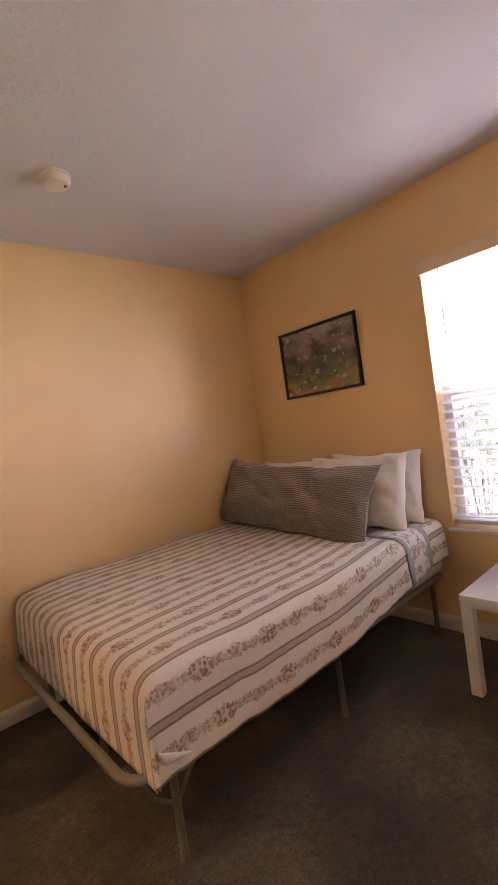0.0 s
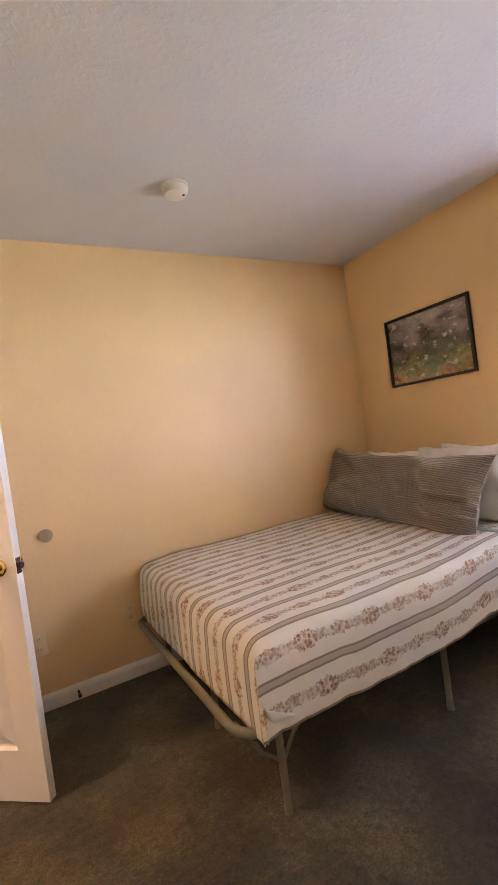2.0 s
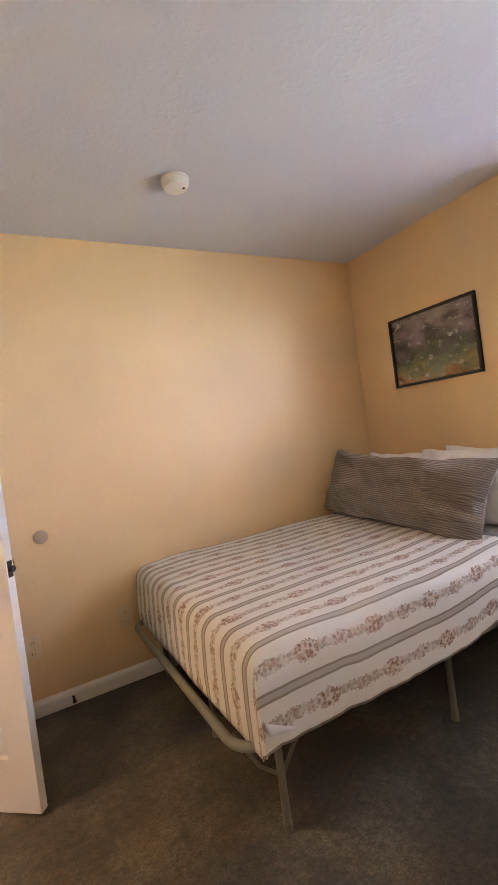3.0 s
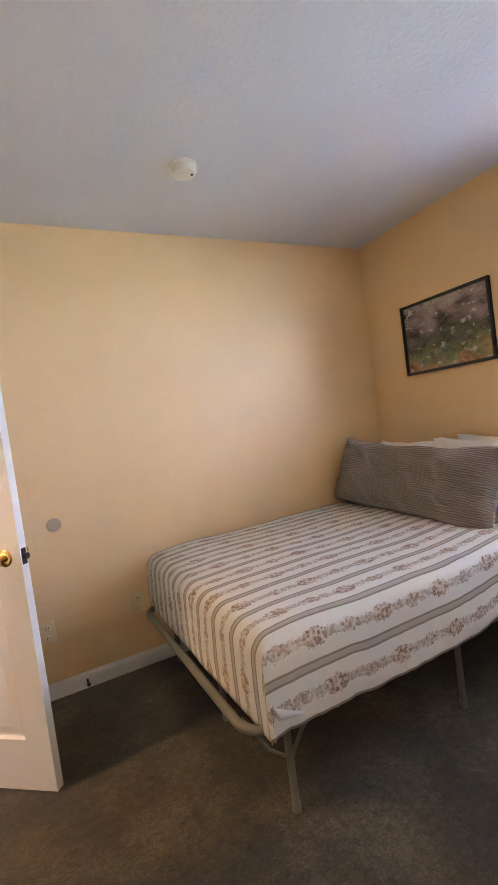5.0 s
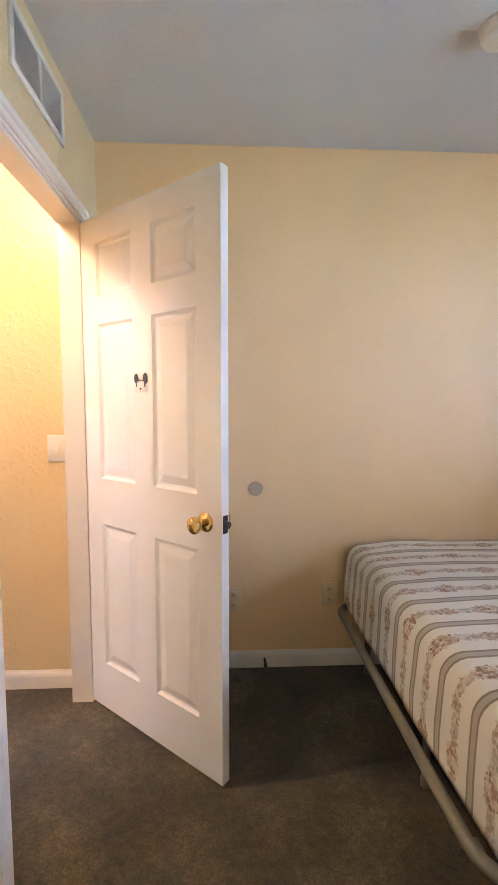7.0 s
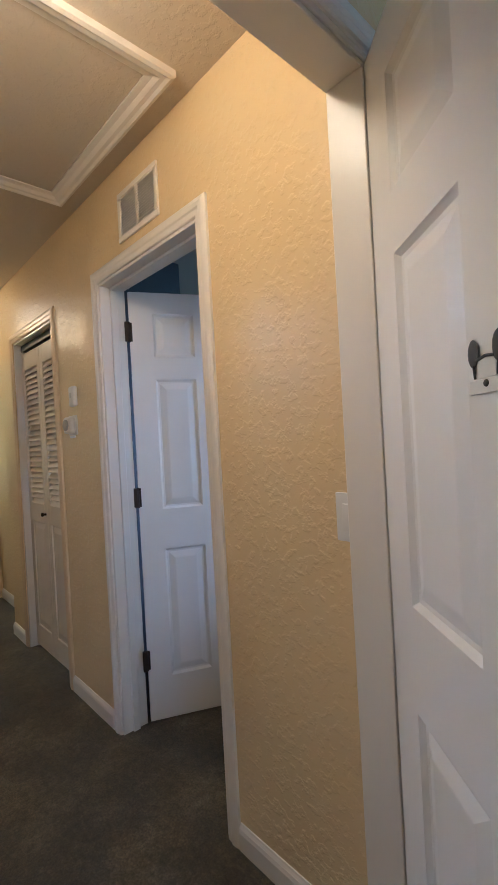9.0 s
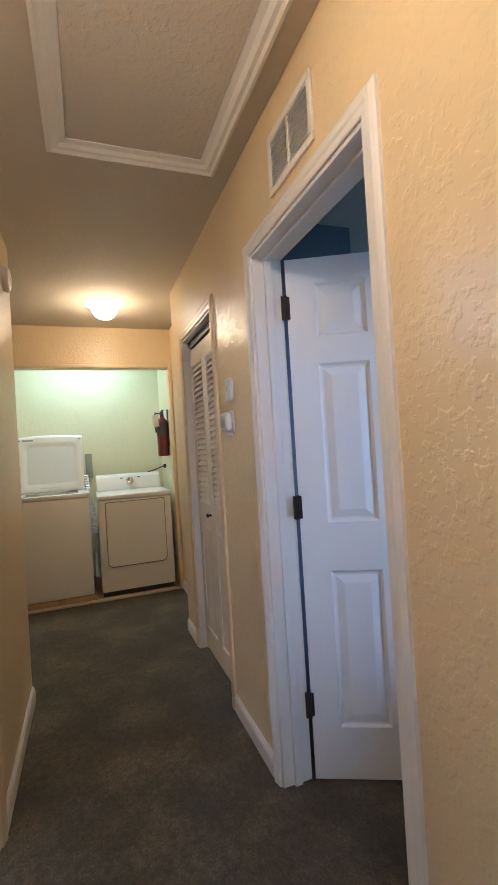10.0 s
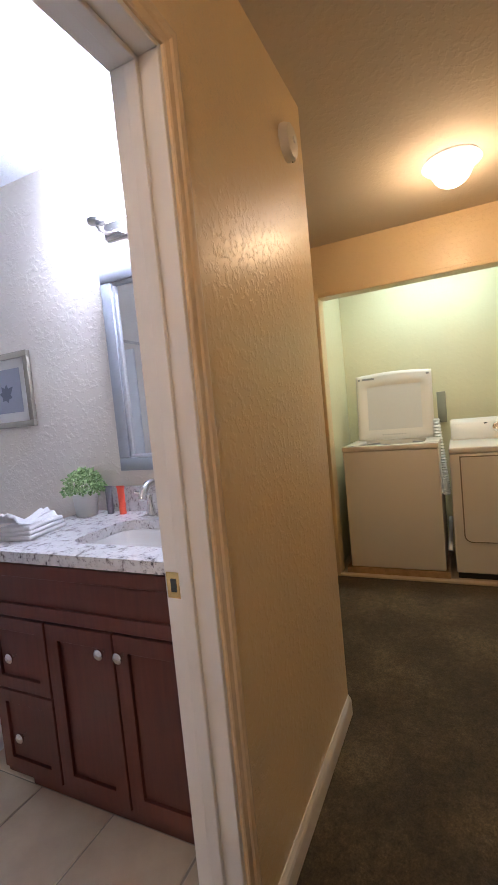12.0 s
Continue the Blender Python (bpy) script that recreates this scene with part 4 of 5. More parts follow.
def pillow(name, label, m, w, h, t, mat, seed, droop=0.0, fold=1.0):
    """A stuffed pillow: local x along its length, z up, y through it; drawn-in edges and pointed corners."""
    bm = bmesh.new()
    n, k = 40, 24
    for side in (1, -1):
        def place(u, v):
            a, b = 2 * u - 1, 2 * v - 1
            edge = (1 - abs(a) ** 3.0) * (1 - abs(b) ** 3.0)
            pinch_x = 1 - 0.07 * (1 - abs(b) ** 2.2) * abs(a) ** 3
            pinch_z = 1 - 0.10 * (1 - abs(a) ** 2.2) * abs(b) ** 3
            wr = noise.noise((a * 2.5 + seed, b * 2.5, side * 2.0)) * 0.024 + fold * noise.noise((a * 4.5 + b * 2.2 + seed, b * 1.2 - a * 1.5, side * 1.0)) * 0.026 + fold * noise.noise((a * 7 + b * 4.5 + seed, b * 2 - a * 1.2, 3.0)) * 0.010 + noise.noise((a * 11 + seed, b * 6, side * 1.0)) * 0.004
            y = side * (t / 2 * edge ** 0.42 + wr * min(1, 3 * edge))
            rim = noise.noise((a * 3.1 + seed, 4.4, b)) * 0.012 * abs(b) ** 3
            return Vector((a * w / 2 * pinch_x, y, b * h / 2 * pinch_z + rim - droop * (1 - a * a) * (b + 1) * 0.5))
        sheet(bm, n, k, place)
    bmesh.ops.remove_doubles(bm, verts=bm.verts[:], dist=0.0006)
    ob = solid(name, bm, mat, label, "pillow")
    ob.matrix_world = m
    return ob


PILLOW_WHITE = material("white_pillowcase", (0.86, 0.82, 0.78), 0.85)
n_ = noise_of(PILLOW_WHITE, 9, 4)
bump(PILLOW_WHITE, n_.outputs["Fac"], 0.35, 0.015)
RIB = material("grey_ribbed_knit", (0.24, 0.20, 0.17), 0.9)
tc_ = RIB.node_tree.nodes.new("ShaderNodeTexCoord")
wv = node(RIB, "ShaderNodeTexWave", Scale=26.0, Distortion=2.2, Detail=2.0, Detail_Scale=0.7)
wv.bands_direction = "Z"
wire(RIB, tc_.outputs["Object"], wv.inputs["Vector"])
rc = ramp(RIB, wv.outputs["Fac"], [(0.0, (0.185, 0.140, 0.108)), (1.0, (0.315, 0.250, 0.196))])
wire(RIB, rc.outputs[0], shader(RIB).inputs["Base Color"])
bump(RIB, wv.outputs["Fac"], 0.7, 0.006)
shader(RIB).inputs["Sheen Weight"].default_value = 0.25

pillow("body_pillow", "long grey ribbed body pillow leaning on white pillows", pose(2.655, -0.470, 0.842, -24, 3.4, -93), 1.30, 0.47, 0.23, RIB, 1.0, 0.018, 1.8)
pillow("bed_pillow", "white cotton pillow standing behind the grey one", pose(2.83, -0.30, 0.822, -14, 0, -92), 0.72, 0.44, 0.17, PILLOW_WHITE, 5.0)
pillow("bed_pillow", "white cotton pillow standing behind the grey one", pose(2.83, -0.86, 0.845, -14, 0, -88), 0.66, 0.44, 0.17, PILLOW_WHITE, 9.0)
pillow("bed_pillow", "white cotton pillow leaning against the wall", pose(2.98, -0.90, 0.845, -8, 0, -90), 0.62, 0.43, 0.15, PILLOW_WHITE, 13.0)
pillow("bed_pillow", "white cotton pillow leaning against the wall", pose(2.98, -0.27, 0.822, -8, 0, -90), 0.68, 0.43, 0.15, PILLOW_WHITE, 17.0)


# ---- framed picture ----
def picture_material():
    """A loose garden view: pale sky, mauve and green masses, a sandy path. No figures."""
    m = material("garden_print", (0.4, 0.4, 0.35), 0.25)
    tc = m.node_tree.nodes.new("ShaderNodeTexCoord")
    sep = m.node_tree.nodes.new("ShaderNodeSeparateXYZ")
    wire(m, tc.outputs["Generated"], sep.inputs[0])
    warp = noise_of(m, 2.6, 6, 0.62, "Generated")
    ad = m.node_tree.nodes.new("ShaderNodeMath")
    ad.operation = "MULTIPLY_ADD"
    wire(m, warp.outputs["Fac"], ad.inputs[0])
    ad.inputs[1].default_value = 1.7
    wire(m, sep.outputs["Z"], ad.inputs[2])
    half = m.node_tree.nodes.new("ShaderNodeMath")
    half.operation = "MULTIPLY"
    wire(m, ad.outputs[0], half.inputs[0])
    half.inputs[1].default_value = 0.5
    bands = ramp(m, half.outputs[0], [(0.40, (0.50, 0.25, 0.13)), (0.48, (0.30, 0.24, 0.11)), (0.55, (0.15, 0.17, 0.08)), (0.64, (0.08, 0.075, 0.055)), (0.72, (0.15, 0.12, 0.11)), (0.82, (0.26, 0.19, 0.20)), (0.95, (0.38, 0.34, 0.32))])
    blot = noise_of(m, 8, 4, 0.65, "Generated")
    light = ramp(m, blot.outputs["Fac"], [(0.57, (0, 0, 0)), (0.64, (0.85, 0.85, 0.85))])
    dark = noise_of(m, 5, 5, 0.62, "Generated")
    shade = ramp(m, dark.outputs["Fac"], [(0.36, (0.32, 0.33, 0.30)), (0.52, (1.15, 1.15, 1.15))])
    c = mixed(m, 1.0, bands.outputs[0], shade.outputs[0], "MULTIPLY")
    wire(m, mixed(m, light.outputs[0], c, (0.62, 0.58, 0.52)), shader(m).inputs["Base Color"])
    return m


def framed(name, label, m, w, h, bar, thick, frame_mat, art, mat_width=0.0, mount=None):
    """Local x along the wall, +y out of it, centre at the origin."""
    f = thing(name, label, "picture")
    f.matrix_world = m
    for x0, x1, z0, z1 in ((-w / 2, w / 2, h / 2 - bar, h / 2), (-w / 2, w / 2, -h / 2, -h / 2 + bar), (-w / 2, -w / 2 + bar, -h / 2 + bar, h / 2 - bar), (w / 2 - bar, w / 2, -h / 2 + bar, h / 2 - bar)):
        bm = bmesh.new()
        box(bm, x0, x1, 0.001, thick, z0, z1, 0.002, 2)
        part("frame_bar", bm, frame_mat, f)
    bm = bmesh.new()
    box(bm, -w / 2 + bar, w / 2 - bar, 0.002, thick * 0.45, -h / 2 + bar, h / 2 - bar)
    part("mount" if mount else "print", bm, mount or art, f)
    if mount:
        a, b = w / 2 - bar - mat_width, h / 2 - bar - mat_width
        bm = bmesh.new()
        box(bm, -a, a, thick * 0.45, thick * 0.45 + 0.001, -b, b)
        part("print", bm, art, f)
    return f


framed("picture", "garden print in a thin black frame on the cream wall", pose(E, -0.537, 1.703, 0, 0.0, 90), 0.652, 0.468, 0.018, 0.022, material("black_frame", (0.012, 0.011, 0.010), 0.35), picture_material())

# ---- side table and lamp ----
LAQ = material("white_lacquer", (0.80, 0.77, 0.73), 0.28)
tab = thing("side_table", "square white lacquered side table beside the bed", "side table", (2.547, -2.083, 0))
bm = bmesh.new()
box(bm, 0, 0.53, 0, 0.55, 0.40, 0.45, 0.002, 2)
part("tabletop", bm, LAQ, tab)
for x in (0.0, 0.48):
    for y in (0.0, 0.50):
        bm = bmesh.new()
        box(bm, x + 0.001, x + 0.049, y + 0.001, y + 0.049, 0, 0.40, 0.002, 1)
        part("leg", bm, LAQ, tab)
tl = thing("table_lamp", "small table lamp with a beige shade on the side table", "table lamp", (2.80, -1.885, 0.45))
bm = bmesh.new()
lathe(bm, ((0.055, 0), (0.055, 0.012), (0.02, 0.02), (0.012, 0.04), (0.012, 0.33), (0.008, 0.36)))
part("stand", bm, METAL, tl)
bm = bmesh.new()
lathe(bm, ((0.112, 0.355), (0.100, 0.535), (0.098, 0.535), (0.110, 0.355)), sides=32)
FABRIC = material("beige_shade", (0.70, 0.62, 0.52), 0.8)
through_ = node(FABRIC, "ShaderNodeBsdfTranslucent", Color=(0.75, 0.66, 0.55, 1))
fab_mix = FABRIC.node_tree.nodes.new("ShaderNodeMixShader")
fab_mix.inputs[0].default_value = 0.55
wire(FABRIC, shader(FABRIC).outputs[0], fab_mix.inputs[1])
wire(FABRIC, through_.outputs[0], fab_mix.inputs[2])
wire(FABRIC, fab_mix.outputs[0], FABRIC.node_tree.nodes["Material Output"].inputs["Surface"])
part("shade", bm, FABRIC, tl, "beige fabric drum shade")


# ---- laundry ----
ENAMEL = material("white_enamel", (0.80, 0.77, 0.70), 0.25)
FX = LX - 0.05
washer = thing("washing_machine", "white top-loading washer with its lid raised", "washing machine", (0, 0, 0.06))
wy0, wy1 = -1.30, -0.625
bm = bmesh.new()
box(bm, FX - 0.64, FX, wy0, wy1, 0.0, 0.885, 0.012, 3)
part("cabinet", bm, ENAMEL, washer)
top = bmesh.new()
# top deck with the tub opening
zt0, zt1 = 0.886, 0.925
for r in ((FX - 0.10, FX + 0.006, wy0 - 0.003, wy1 + 0.003), (FX - 0.645, FX - 0.47, wy0 - 0.003, wy1 + 0.003), (FX - 0.47, FX - 0.10, wy0 - 0.003, wy0 + 0.10), (FX - 0.47, FX - 0.10, wy1 - 0.10, wy1 + 0.003)):
    box(top, *r, zt0, zt1, 0.008, 2)
part("top_deck", top, ENAMEL, washer)
bm = bmesh.new()
lathe(bm, ((0.20, 0.40), (0.235, 0.42), (0.235, 0.905), (0.225, 0.905), (0.225, 0.43), (0.19, 0.42)), pose(FX - 0.285, (wy0 + wy1) / 2, 0), 36)
part("drum", bm, material("steel_drum", (0.4, 0.4, 0.4), 0.35, 0.9), washer)
lid = bmesh.new()
lm = pose(FX - 0.475, (wy0 + wy1) / 2, 0.925, 0, -8, 0)


def lid_place(u, v):
    z = 0.545 * v
    arch = 0.018 * (1 - (2 * u - 1) ** 2) * v
    inner = 0.012 if 0.1 < u < 0.9 and 0.14 < v < 0.84 else 0.0
    return lm @ Vector((0.012 - inner, (u - 0.5) * 0.60, z + arch))


sheet(lid, 20, 20, lid_place)
lidp = part("lid", lid, ENAMEL, washer, "raised white lid seen from its inner side")
thick_ = lidp.modifiers.new("thick", "SOLIDIFY")
thick_.thickness, thick_.offset = 0.022, 0.0
bm = bmesh.new()
box(bm, 0.0105, 0.0125, -0.245, 0.245, 0.085, 0.455, 0.0008, 1)
bm.transform(lm)
part("inner_panel", bm, material("cool_grey_plastic", (0.71, 0.71, 0.68), 0.35), lidp, "cool grey inner panel")
for dy, w in ((-0.20, 0.05), (-0.275, 0.008), (0.27, 0.012)):
    bm = bmesh.new()
    box(bm, 0.020, 0.024, dy - w, dy + w, 0.508, 0.524)
    bm.transform(lm)
    part("label", bm, material("grey_print", (0.30, 0.30, 0.29), 0.5), lidp, "grey printed marking")
bm = bmesh.new()
for k in range(9):
    box(bm, 0.026, 0.028, -0.10 + k * 0.022, -0.092 + k * 0.022, 0.035, 0.045)
bm.transform(lm)
part("vent_slots", bm, material("soft_grey_print", (0.40, 0.40, 0.38), 0.5), lidp)
bm = bmesh.new()
box(bm, FX - 0.64, FX - 0.56, wy0 + 0.02, wy1 - 0.02, 0.925, 1.06, 0.02, 3)
part("console", bm, ENAMEL, washer)
for y, w in ((-1.19, 0.05), (-0.97, 0.035)):
    bm = bmesh.new()
    box(bm, FX - 0.055, FX - 0.030, y - w, y + w, 0.9252, 0.9262)
    part("label", bm, material("dark_print", (0.12, 0.12, 0.12), 0.5), washer, "dark printed strip")
bm = bmesh.new()
for r in ((FX - 0.66, FX - 0.64, -1.33, -0.60), (FX, FX + 0.02, -1.33, -0.60), (FX - 0.64, FX, -1.33, -1.305), (FX - 0.64, FX, -0.618, -0.60)):
    box(bm, *r, 0.012, 0.06, 0.002, 1)
box(bm, FX - 0.64, FX, -1.305, -0.618, 0.013, 0.055)
WOOD = material("pine_board", (0.36, 0.23, 0.11), 0.55)
n_ = noise_of(WOOD, 18, 5)
wire(WOOD, ramp(WOOD, n_.outputs["Fac"], [(0.3, (0.28, 0.17, 0.08)), (0.7, (0.44, 0.29, 0.15))]).outputs[0], shader(WOOD).inputs["Base Color"])
solid("washer_plinth", bm, WOOD, "low wooden plinth under the washing machine", "plinth")

dryer = thing("tumble_dryer", "white front-loading dryer with a closed square door", "dryer", (0, 0, 0.012))
dy0, dy1 = -0.560, 0.110
bm = bmesh.new()
box(bm, FX - 0.66, FX, dy0, dy1, 0.045, 0.885, 0.012, 3)
part("cabinet", bm, ENAMEL, dryer)
bm = bmesh.new()
box(bm, FX - 0.64, FX - 0.025, dy0 + 0.01, dy1 - 0.01, 0.0, 0.045)
part("toe_kick", bm, DARK, dryer)
bm = bmesh.new()
box(bm, FX - 0.66, FX + 0.006, dy0 - 0.003, dy1 + 0.003, 0.886, 0.93, 0.012, 3)
part("top_panel", bm, ENAMEL, dryer)


def rounded_plate(bm, x0, x1, y0, y1, z0, z1, r):
    """A plate in the y-z plane with round corners at its foot."""
    loop = [(y0, z1), (y0, z0 + r)] + [(y0 + r - r * math.cos(radians(a)), z0 + r - r * math.sin(radians(a))) for a in (22, 45, 68)] + [(y0 + r, z0), (y1 - r, z0)]
    loop += [(y1 - r + r * math.sin(radians(a)), z0 + r - r * math.cos(radians(a))) for a in (22, 45, 68)] + [(y1, z0 + r), (y1, z1)]
    va = [bm.verts.new((x0, y, z)) for y, z in loop]
    vb = [bm.verts.new((x1, y, z)) for y, z in loop]
    bm.faces.new(va)
    bm.faces.new(vb)
    for k in range(len(loop)):
        bm.faces.new((va[k], va[(k + 1) % len(loop)], vb[(k + 1) % len(loop)], vb[k]))


bm = bmesh.new()
rounded_plate(bm, FX, FX + 0.003, dy0 + 0.062, dy1 - 0.062, 0.265, 0.868, 0.05)
gap = part("door_seam", bm, material("grey_seam", (0.25, 0.22, 0.17), 0.5), dryer)
bm = bmesh.new()
rounded_plate(bm, FX + 0.003, FX + 0.012, dy0 + 0.070, dy1 - 0.070, 0.273, 0.860, 0.045)
bmesh.ops.bevel(bm, geom=bm.edges[:], offset=0.003, segments=2, affect="EDGES")
part("door", bm, ENAMEL, dryer)
bm = bmesh.new()
prof = ((-0.66, 0.93), (-0.545, 0.93), (-0.575, 1.045), (-0.60, 1.085), (-0.63, 1.095), (-0.66, 1.09))
va = [bm.verts.new((FX + x, dy0 + 0.01, z)) for x, z in prof]
vb = [bm.verts.new((FX + x, dy1 - 0.01, z)) for x, z in prof]
for k in range(len(prof)):
    bm.faces.new((va[k], va[(k + 1) % len(prof)], vb[(k + 1) % len(prof)], vb[k]))
bm.faces.new(va)
bm.faces.new(vb)
bmesh.ops.bevel(bm, geom=bm.edges[:], offset=0.008, segments=2, affect="EDGES")
part("console", bm, ENAMEL, dryer)
bm = bmesh.new()
lathe(bm, ((0.040, 0), (0.038, 0.012), (0.030, 0.016), (0.028, 0.030), (0.018, 0.032)), pose(FX - 0.562, -0.215, 1.015, 0, 76, 0), 28)
part("dial", bm, CHROME, dryer, "chrome control dial")
for y in (-0.30, -0.12):
    bm = bmesh.new()
    box(bm, FX - 0.579, FX - 0.575, y - 0.012, y + 0.012, 1.045, 1.055)
    part("label", bm, DARK, dryer)

DUCT = material("aluminium_duct", (0.78, 0.78, 0.76), 0.35, 0.3)
bm = bmesh.new()
pts = [(FX - 0.50 + 0.32 * k / 60, -0.652 + 0.058 * math.sin(k / 60 * 1.3) , 1.13 - 0.55 * (k / 60) - 0.06 * math.sin(math.pi * k / 60)) for k in range(61)]
rings = []
for k, p in enumerate(pts):
    r = 0.034 + (0.005 if k % 2 else -0.006)
    rings.append([bm.verts.new((p[0] + r * math.cos(2 * math.pi * j / 14), p[1] + r * 0.8 * math.sin(2 * math.pi * j / 14), p[2])) for j in range(14)])
for lo, hi in zip(rings, rings[1:]):
    for j in range(14):
        bm.faces.new((lo[j], lo[(j + 1) % 14], hi[(j + 1) % 14], hi[j]))
solid("dryer_duct", bm, DUCT, "ribbed silver flexible duct between washer and dryer", "duct", smooth=False)
bm = bmesh.new()
tube(bm, [(FX - 0.05, -0.592, 0.20), (FX - 0.08, -0.590, 0.24), (FX - 0.30, -0.592, 0.25), (FX - 0.60, -0.59, 0.30)], 0.016, 10)
solid("drain_hose", bm, DUCT, "grey hose end between the two machines", "hose")
bm = bmesh.new()
box(bm, -4.95, -4.925, -0.645, -0.575, 1.08, 1.34, 0.006, 2)
solid("washer_box", bm, material("grey_metal_box", (0.30, 0.31, 0.24), 0.5), "grey valve box on the laundry wall", "valve box")
bm = bmesh.new()
tube(bm, [(FX - 0.63, -0.02, 1.105), (FX - 0.62, 0.03, 1.115), (FX - 0.58, 0.09, 1.135), (FX - 0.55, 0.13, 1.155), (FX - 0.54, 0.165, 1.16)], 0.006, 8)
box(bm, FX - 0.565, FX - 0.515, 0.145, 0.169, 1.14, 1.18, 0.004, 2)
solid("power_cord", bm, DARK, "black power cord plugged in above the dryer", "power cord")

ext = thing("fire_extinguisher", "dark red fire extinguisher hung on the laundry wall", "fire extinguisher", (-4.42, 0.109, 1.27))
RED = material("red_enamel", (0.11, 0.007, 0.006), 0.3)
bm = bmesh.new()
lathe(bm, ((0.050, 0.0), (0.056, 0.006), (0.056, 0.33), (0.048, 0.36), (0.028, 0.385), (0.020, 0.39), (0.020, 0.41)), sides=28)
part("cylinder", bm, RED, ext)
bm = bmesh.new()
lathe(bm, ((0.0568, 0.20), (0.0568, 0.33), (0.0560, 0.33), (0.0560, 0.20)), sides=28)
part("label", bm, material("faded_label", (0.06, 0.035, 0.03), 0.6), ext, "faded paper label band")
bm = bmesh.new()
lathe(bm, ((0.018, 0.41), (0.020, 0.42), (0.020, 0.445), (0.012, 0.455)), sides=16)
box(bm, 0.0, 0.11, -0.008, 0.008, 0.450, 0.462, 0.003, 1)
box(bm, 0.0, 0.10, -0.007, 0.007, 0.425, 0.434, 0.003, 1)
part("valve", bm, DARK, ext)
bm = bmesh.new()
tube(bm, [(0.0, -0.018, 0.43), (-0.015, -0.06, 0.44), (-0.02, -0.075, 0.40), (-0.015, -0.07, 0.33), (0.0, -0.062, 0.24)], 0.008, 8)
part("hose", bm, DARK, ext)
bm = bmesh.new()
box(bm, 0.060, 0.062, -0.068, -0.006, 0.30, 0.42)
bm.transform(Matrix.Rotation(radians(6), 4, "X"))
part("tag", bm, material("paper_tag", (0.72, 0.70, 0.64), 0.7), ext, "white paper inspection tag")
bm = bmesh.new()
box(bm, -0.025, 0.025, 0.054, 0.064, 0.10, 0.47, 0.002, 1)
part("bracket", bm, DARK, ext)
lt = thing("laundry_light", "fluorescent strip light on the laundry ceiling", "ceiling light", (-4.55, -0.62, 0))
bm = bmesh.new()
box(bm, -0.06, 0.06, -0.50, 0.50, 2.44, CEIL - 0.001, 0.006, 2)
part("housing", bm, WHITE, lt)


# ---- bathroom ----
floor_b = boxes("floor_bath", material("beige_grout", (0.40, 0.34, 0.27), 0.8), "beige ceramic tile floor with pale grout", "tile floor", (BW, BE, BS, HS - 0.09, -0.12, -0.004))
bm = bmesh.new()
box(bm, BX0 + 0.018, BX1 - 0.018, HS - 0.125, HS - 0.075, -0.004, 0.012, 0.004, 2)
solid("trim", bm, material("pale_marble", (0.72, 0.69, 0.64), 0.3), "pale stone threshold in the bathroom doorway", "threshold", "structure")


def cherry_material():
    m = material("cherry_stained_wood", (0.075, 0.020, 0.012), 0.36)
    tc = m.node_tree.nodes.new("ShaderNodeTexCoord")
    mp = m.node_tree.nodes.new("ShaderNodeMapping")
    mp.inputs["Scale"].default_value = (30, 30, 2.2)
    wire(m, tc.outputs["Object"], mp.inputs["Vector"])
    n = node(m, "ShaderNodeTexNoise", Scale=1.6, Detail=6.0, Roughness=0.65)
    wire(m, mp.outputs[0], n.inputs["Vector"])
    c = ramp(m, n.outputs["Fac"], [(0.3, (0.066, 0.0160, 0.0095)), (0.7, (0.094, 0.0245, 0.014))])
    wire(m, c.outputs[0], shader(m).inputs["Base Color"])
    bump(m, n.outputs["Fac"], 0.05, 0.001)
    shader(m).inputs["Specular IOR Level"].default_value = 0.3
    return m


CHERRY = cherry_material()
van = thing("vanity", "dark cherry shaker bathroom vanity with round nickel knobs", "vanity")
vy0, vy1, vx = -2.035, -1.145, -1.795
bm = bmesh.new()
box(bm, BW + 0.001, vx, vy0, vy1, 0.10, 0.74)
box(bm, vx - 0.02, vx, vy0, vy1, 0.74, 0.897)
box(bm, BW + 0.001, vx - 0.02, vy0, vy0 + 0.02, 0.74, 0.897)
box(bm, BW + 0.001, vx - 0.02, vy1 - 0.02, vy1, 0.74, 0.897)
part("carcass", bm, CHERRY, van, smooth=False)
bm = bmesh.new()
box(bm, BW + 0.001, vx - 0.065, vy0 + 0.03, vy1 - 0.03, 0.0, 0.10)
part("toe_kick", bm, CHERRY, van, smooth=False)


def shaker(name, y0, y1, z0, z1, rail=0.052):
    """A frame-and-panel front as one closed skin."""
    bm = bmesh.new()
    x1 = vx + 0.020
    rings = []
    for ins, x in ((0, vx + 0.001), (0, x1 - 0.0015), (0.0015, x1), (rail - 0.001, x1), (rail, x1 - 0.001), (rail, x1 - 0.011)):
        rings.append([bm.verts.new(v) for v in ((x, y0 + ins, z0 + ins), (x, y1 - ins, z0 + ins), (x, y1 - ins, z1 - ins), (x, y0 + ins, z1 - ins))])
    for a, b in zip(rings, rings[1:]):
        for k in range(4):
            bm.faces.new((a[k], a[(k + 1) % 4], b[(k + 1) % 4], b[k]))
    bm.faces.new(rings[0])
    bm.faces.new(rings[-1])
    return part(name, bm, CHERRY, van, smooth=False)


def vanity_knob(parent, y, z):
    bm = bmesh.new()
    lathe(bm, ((0.007, 0), (0.006, 0.012), (0.010, 0.016), (0.016, 0.020), (0.017, 0.026), (0.012, 0.031), (0.004, 0.032)), pose(vx + 0.020, y, z, 0, 90), 20)
    part("knob", bm, METAL, parent, "round satin nickel knob")


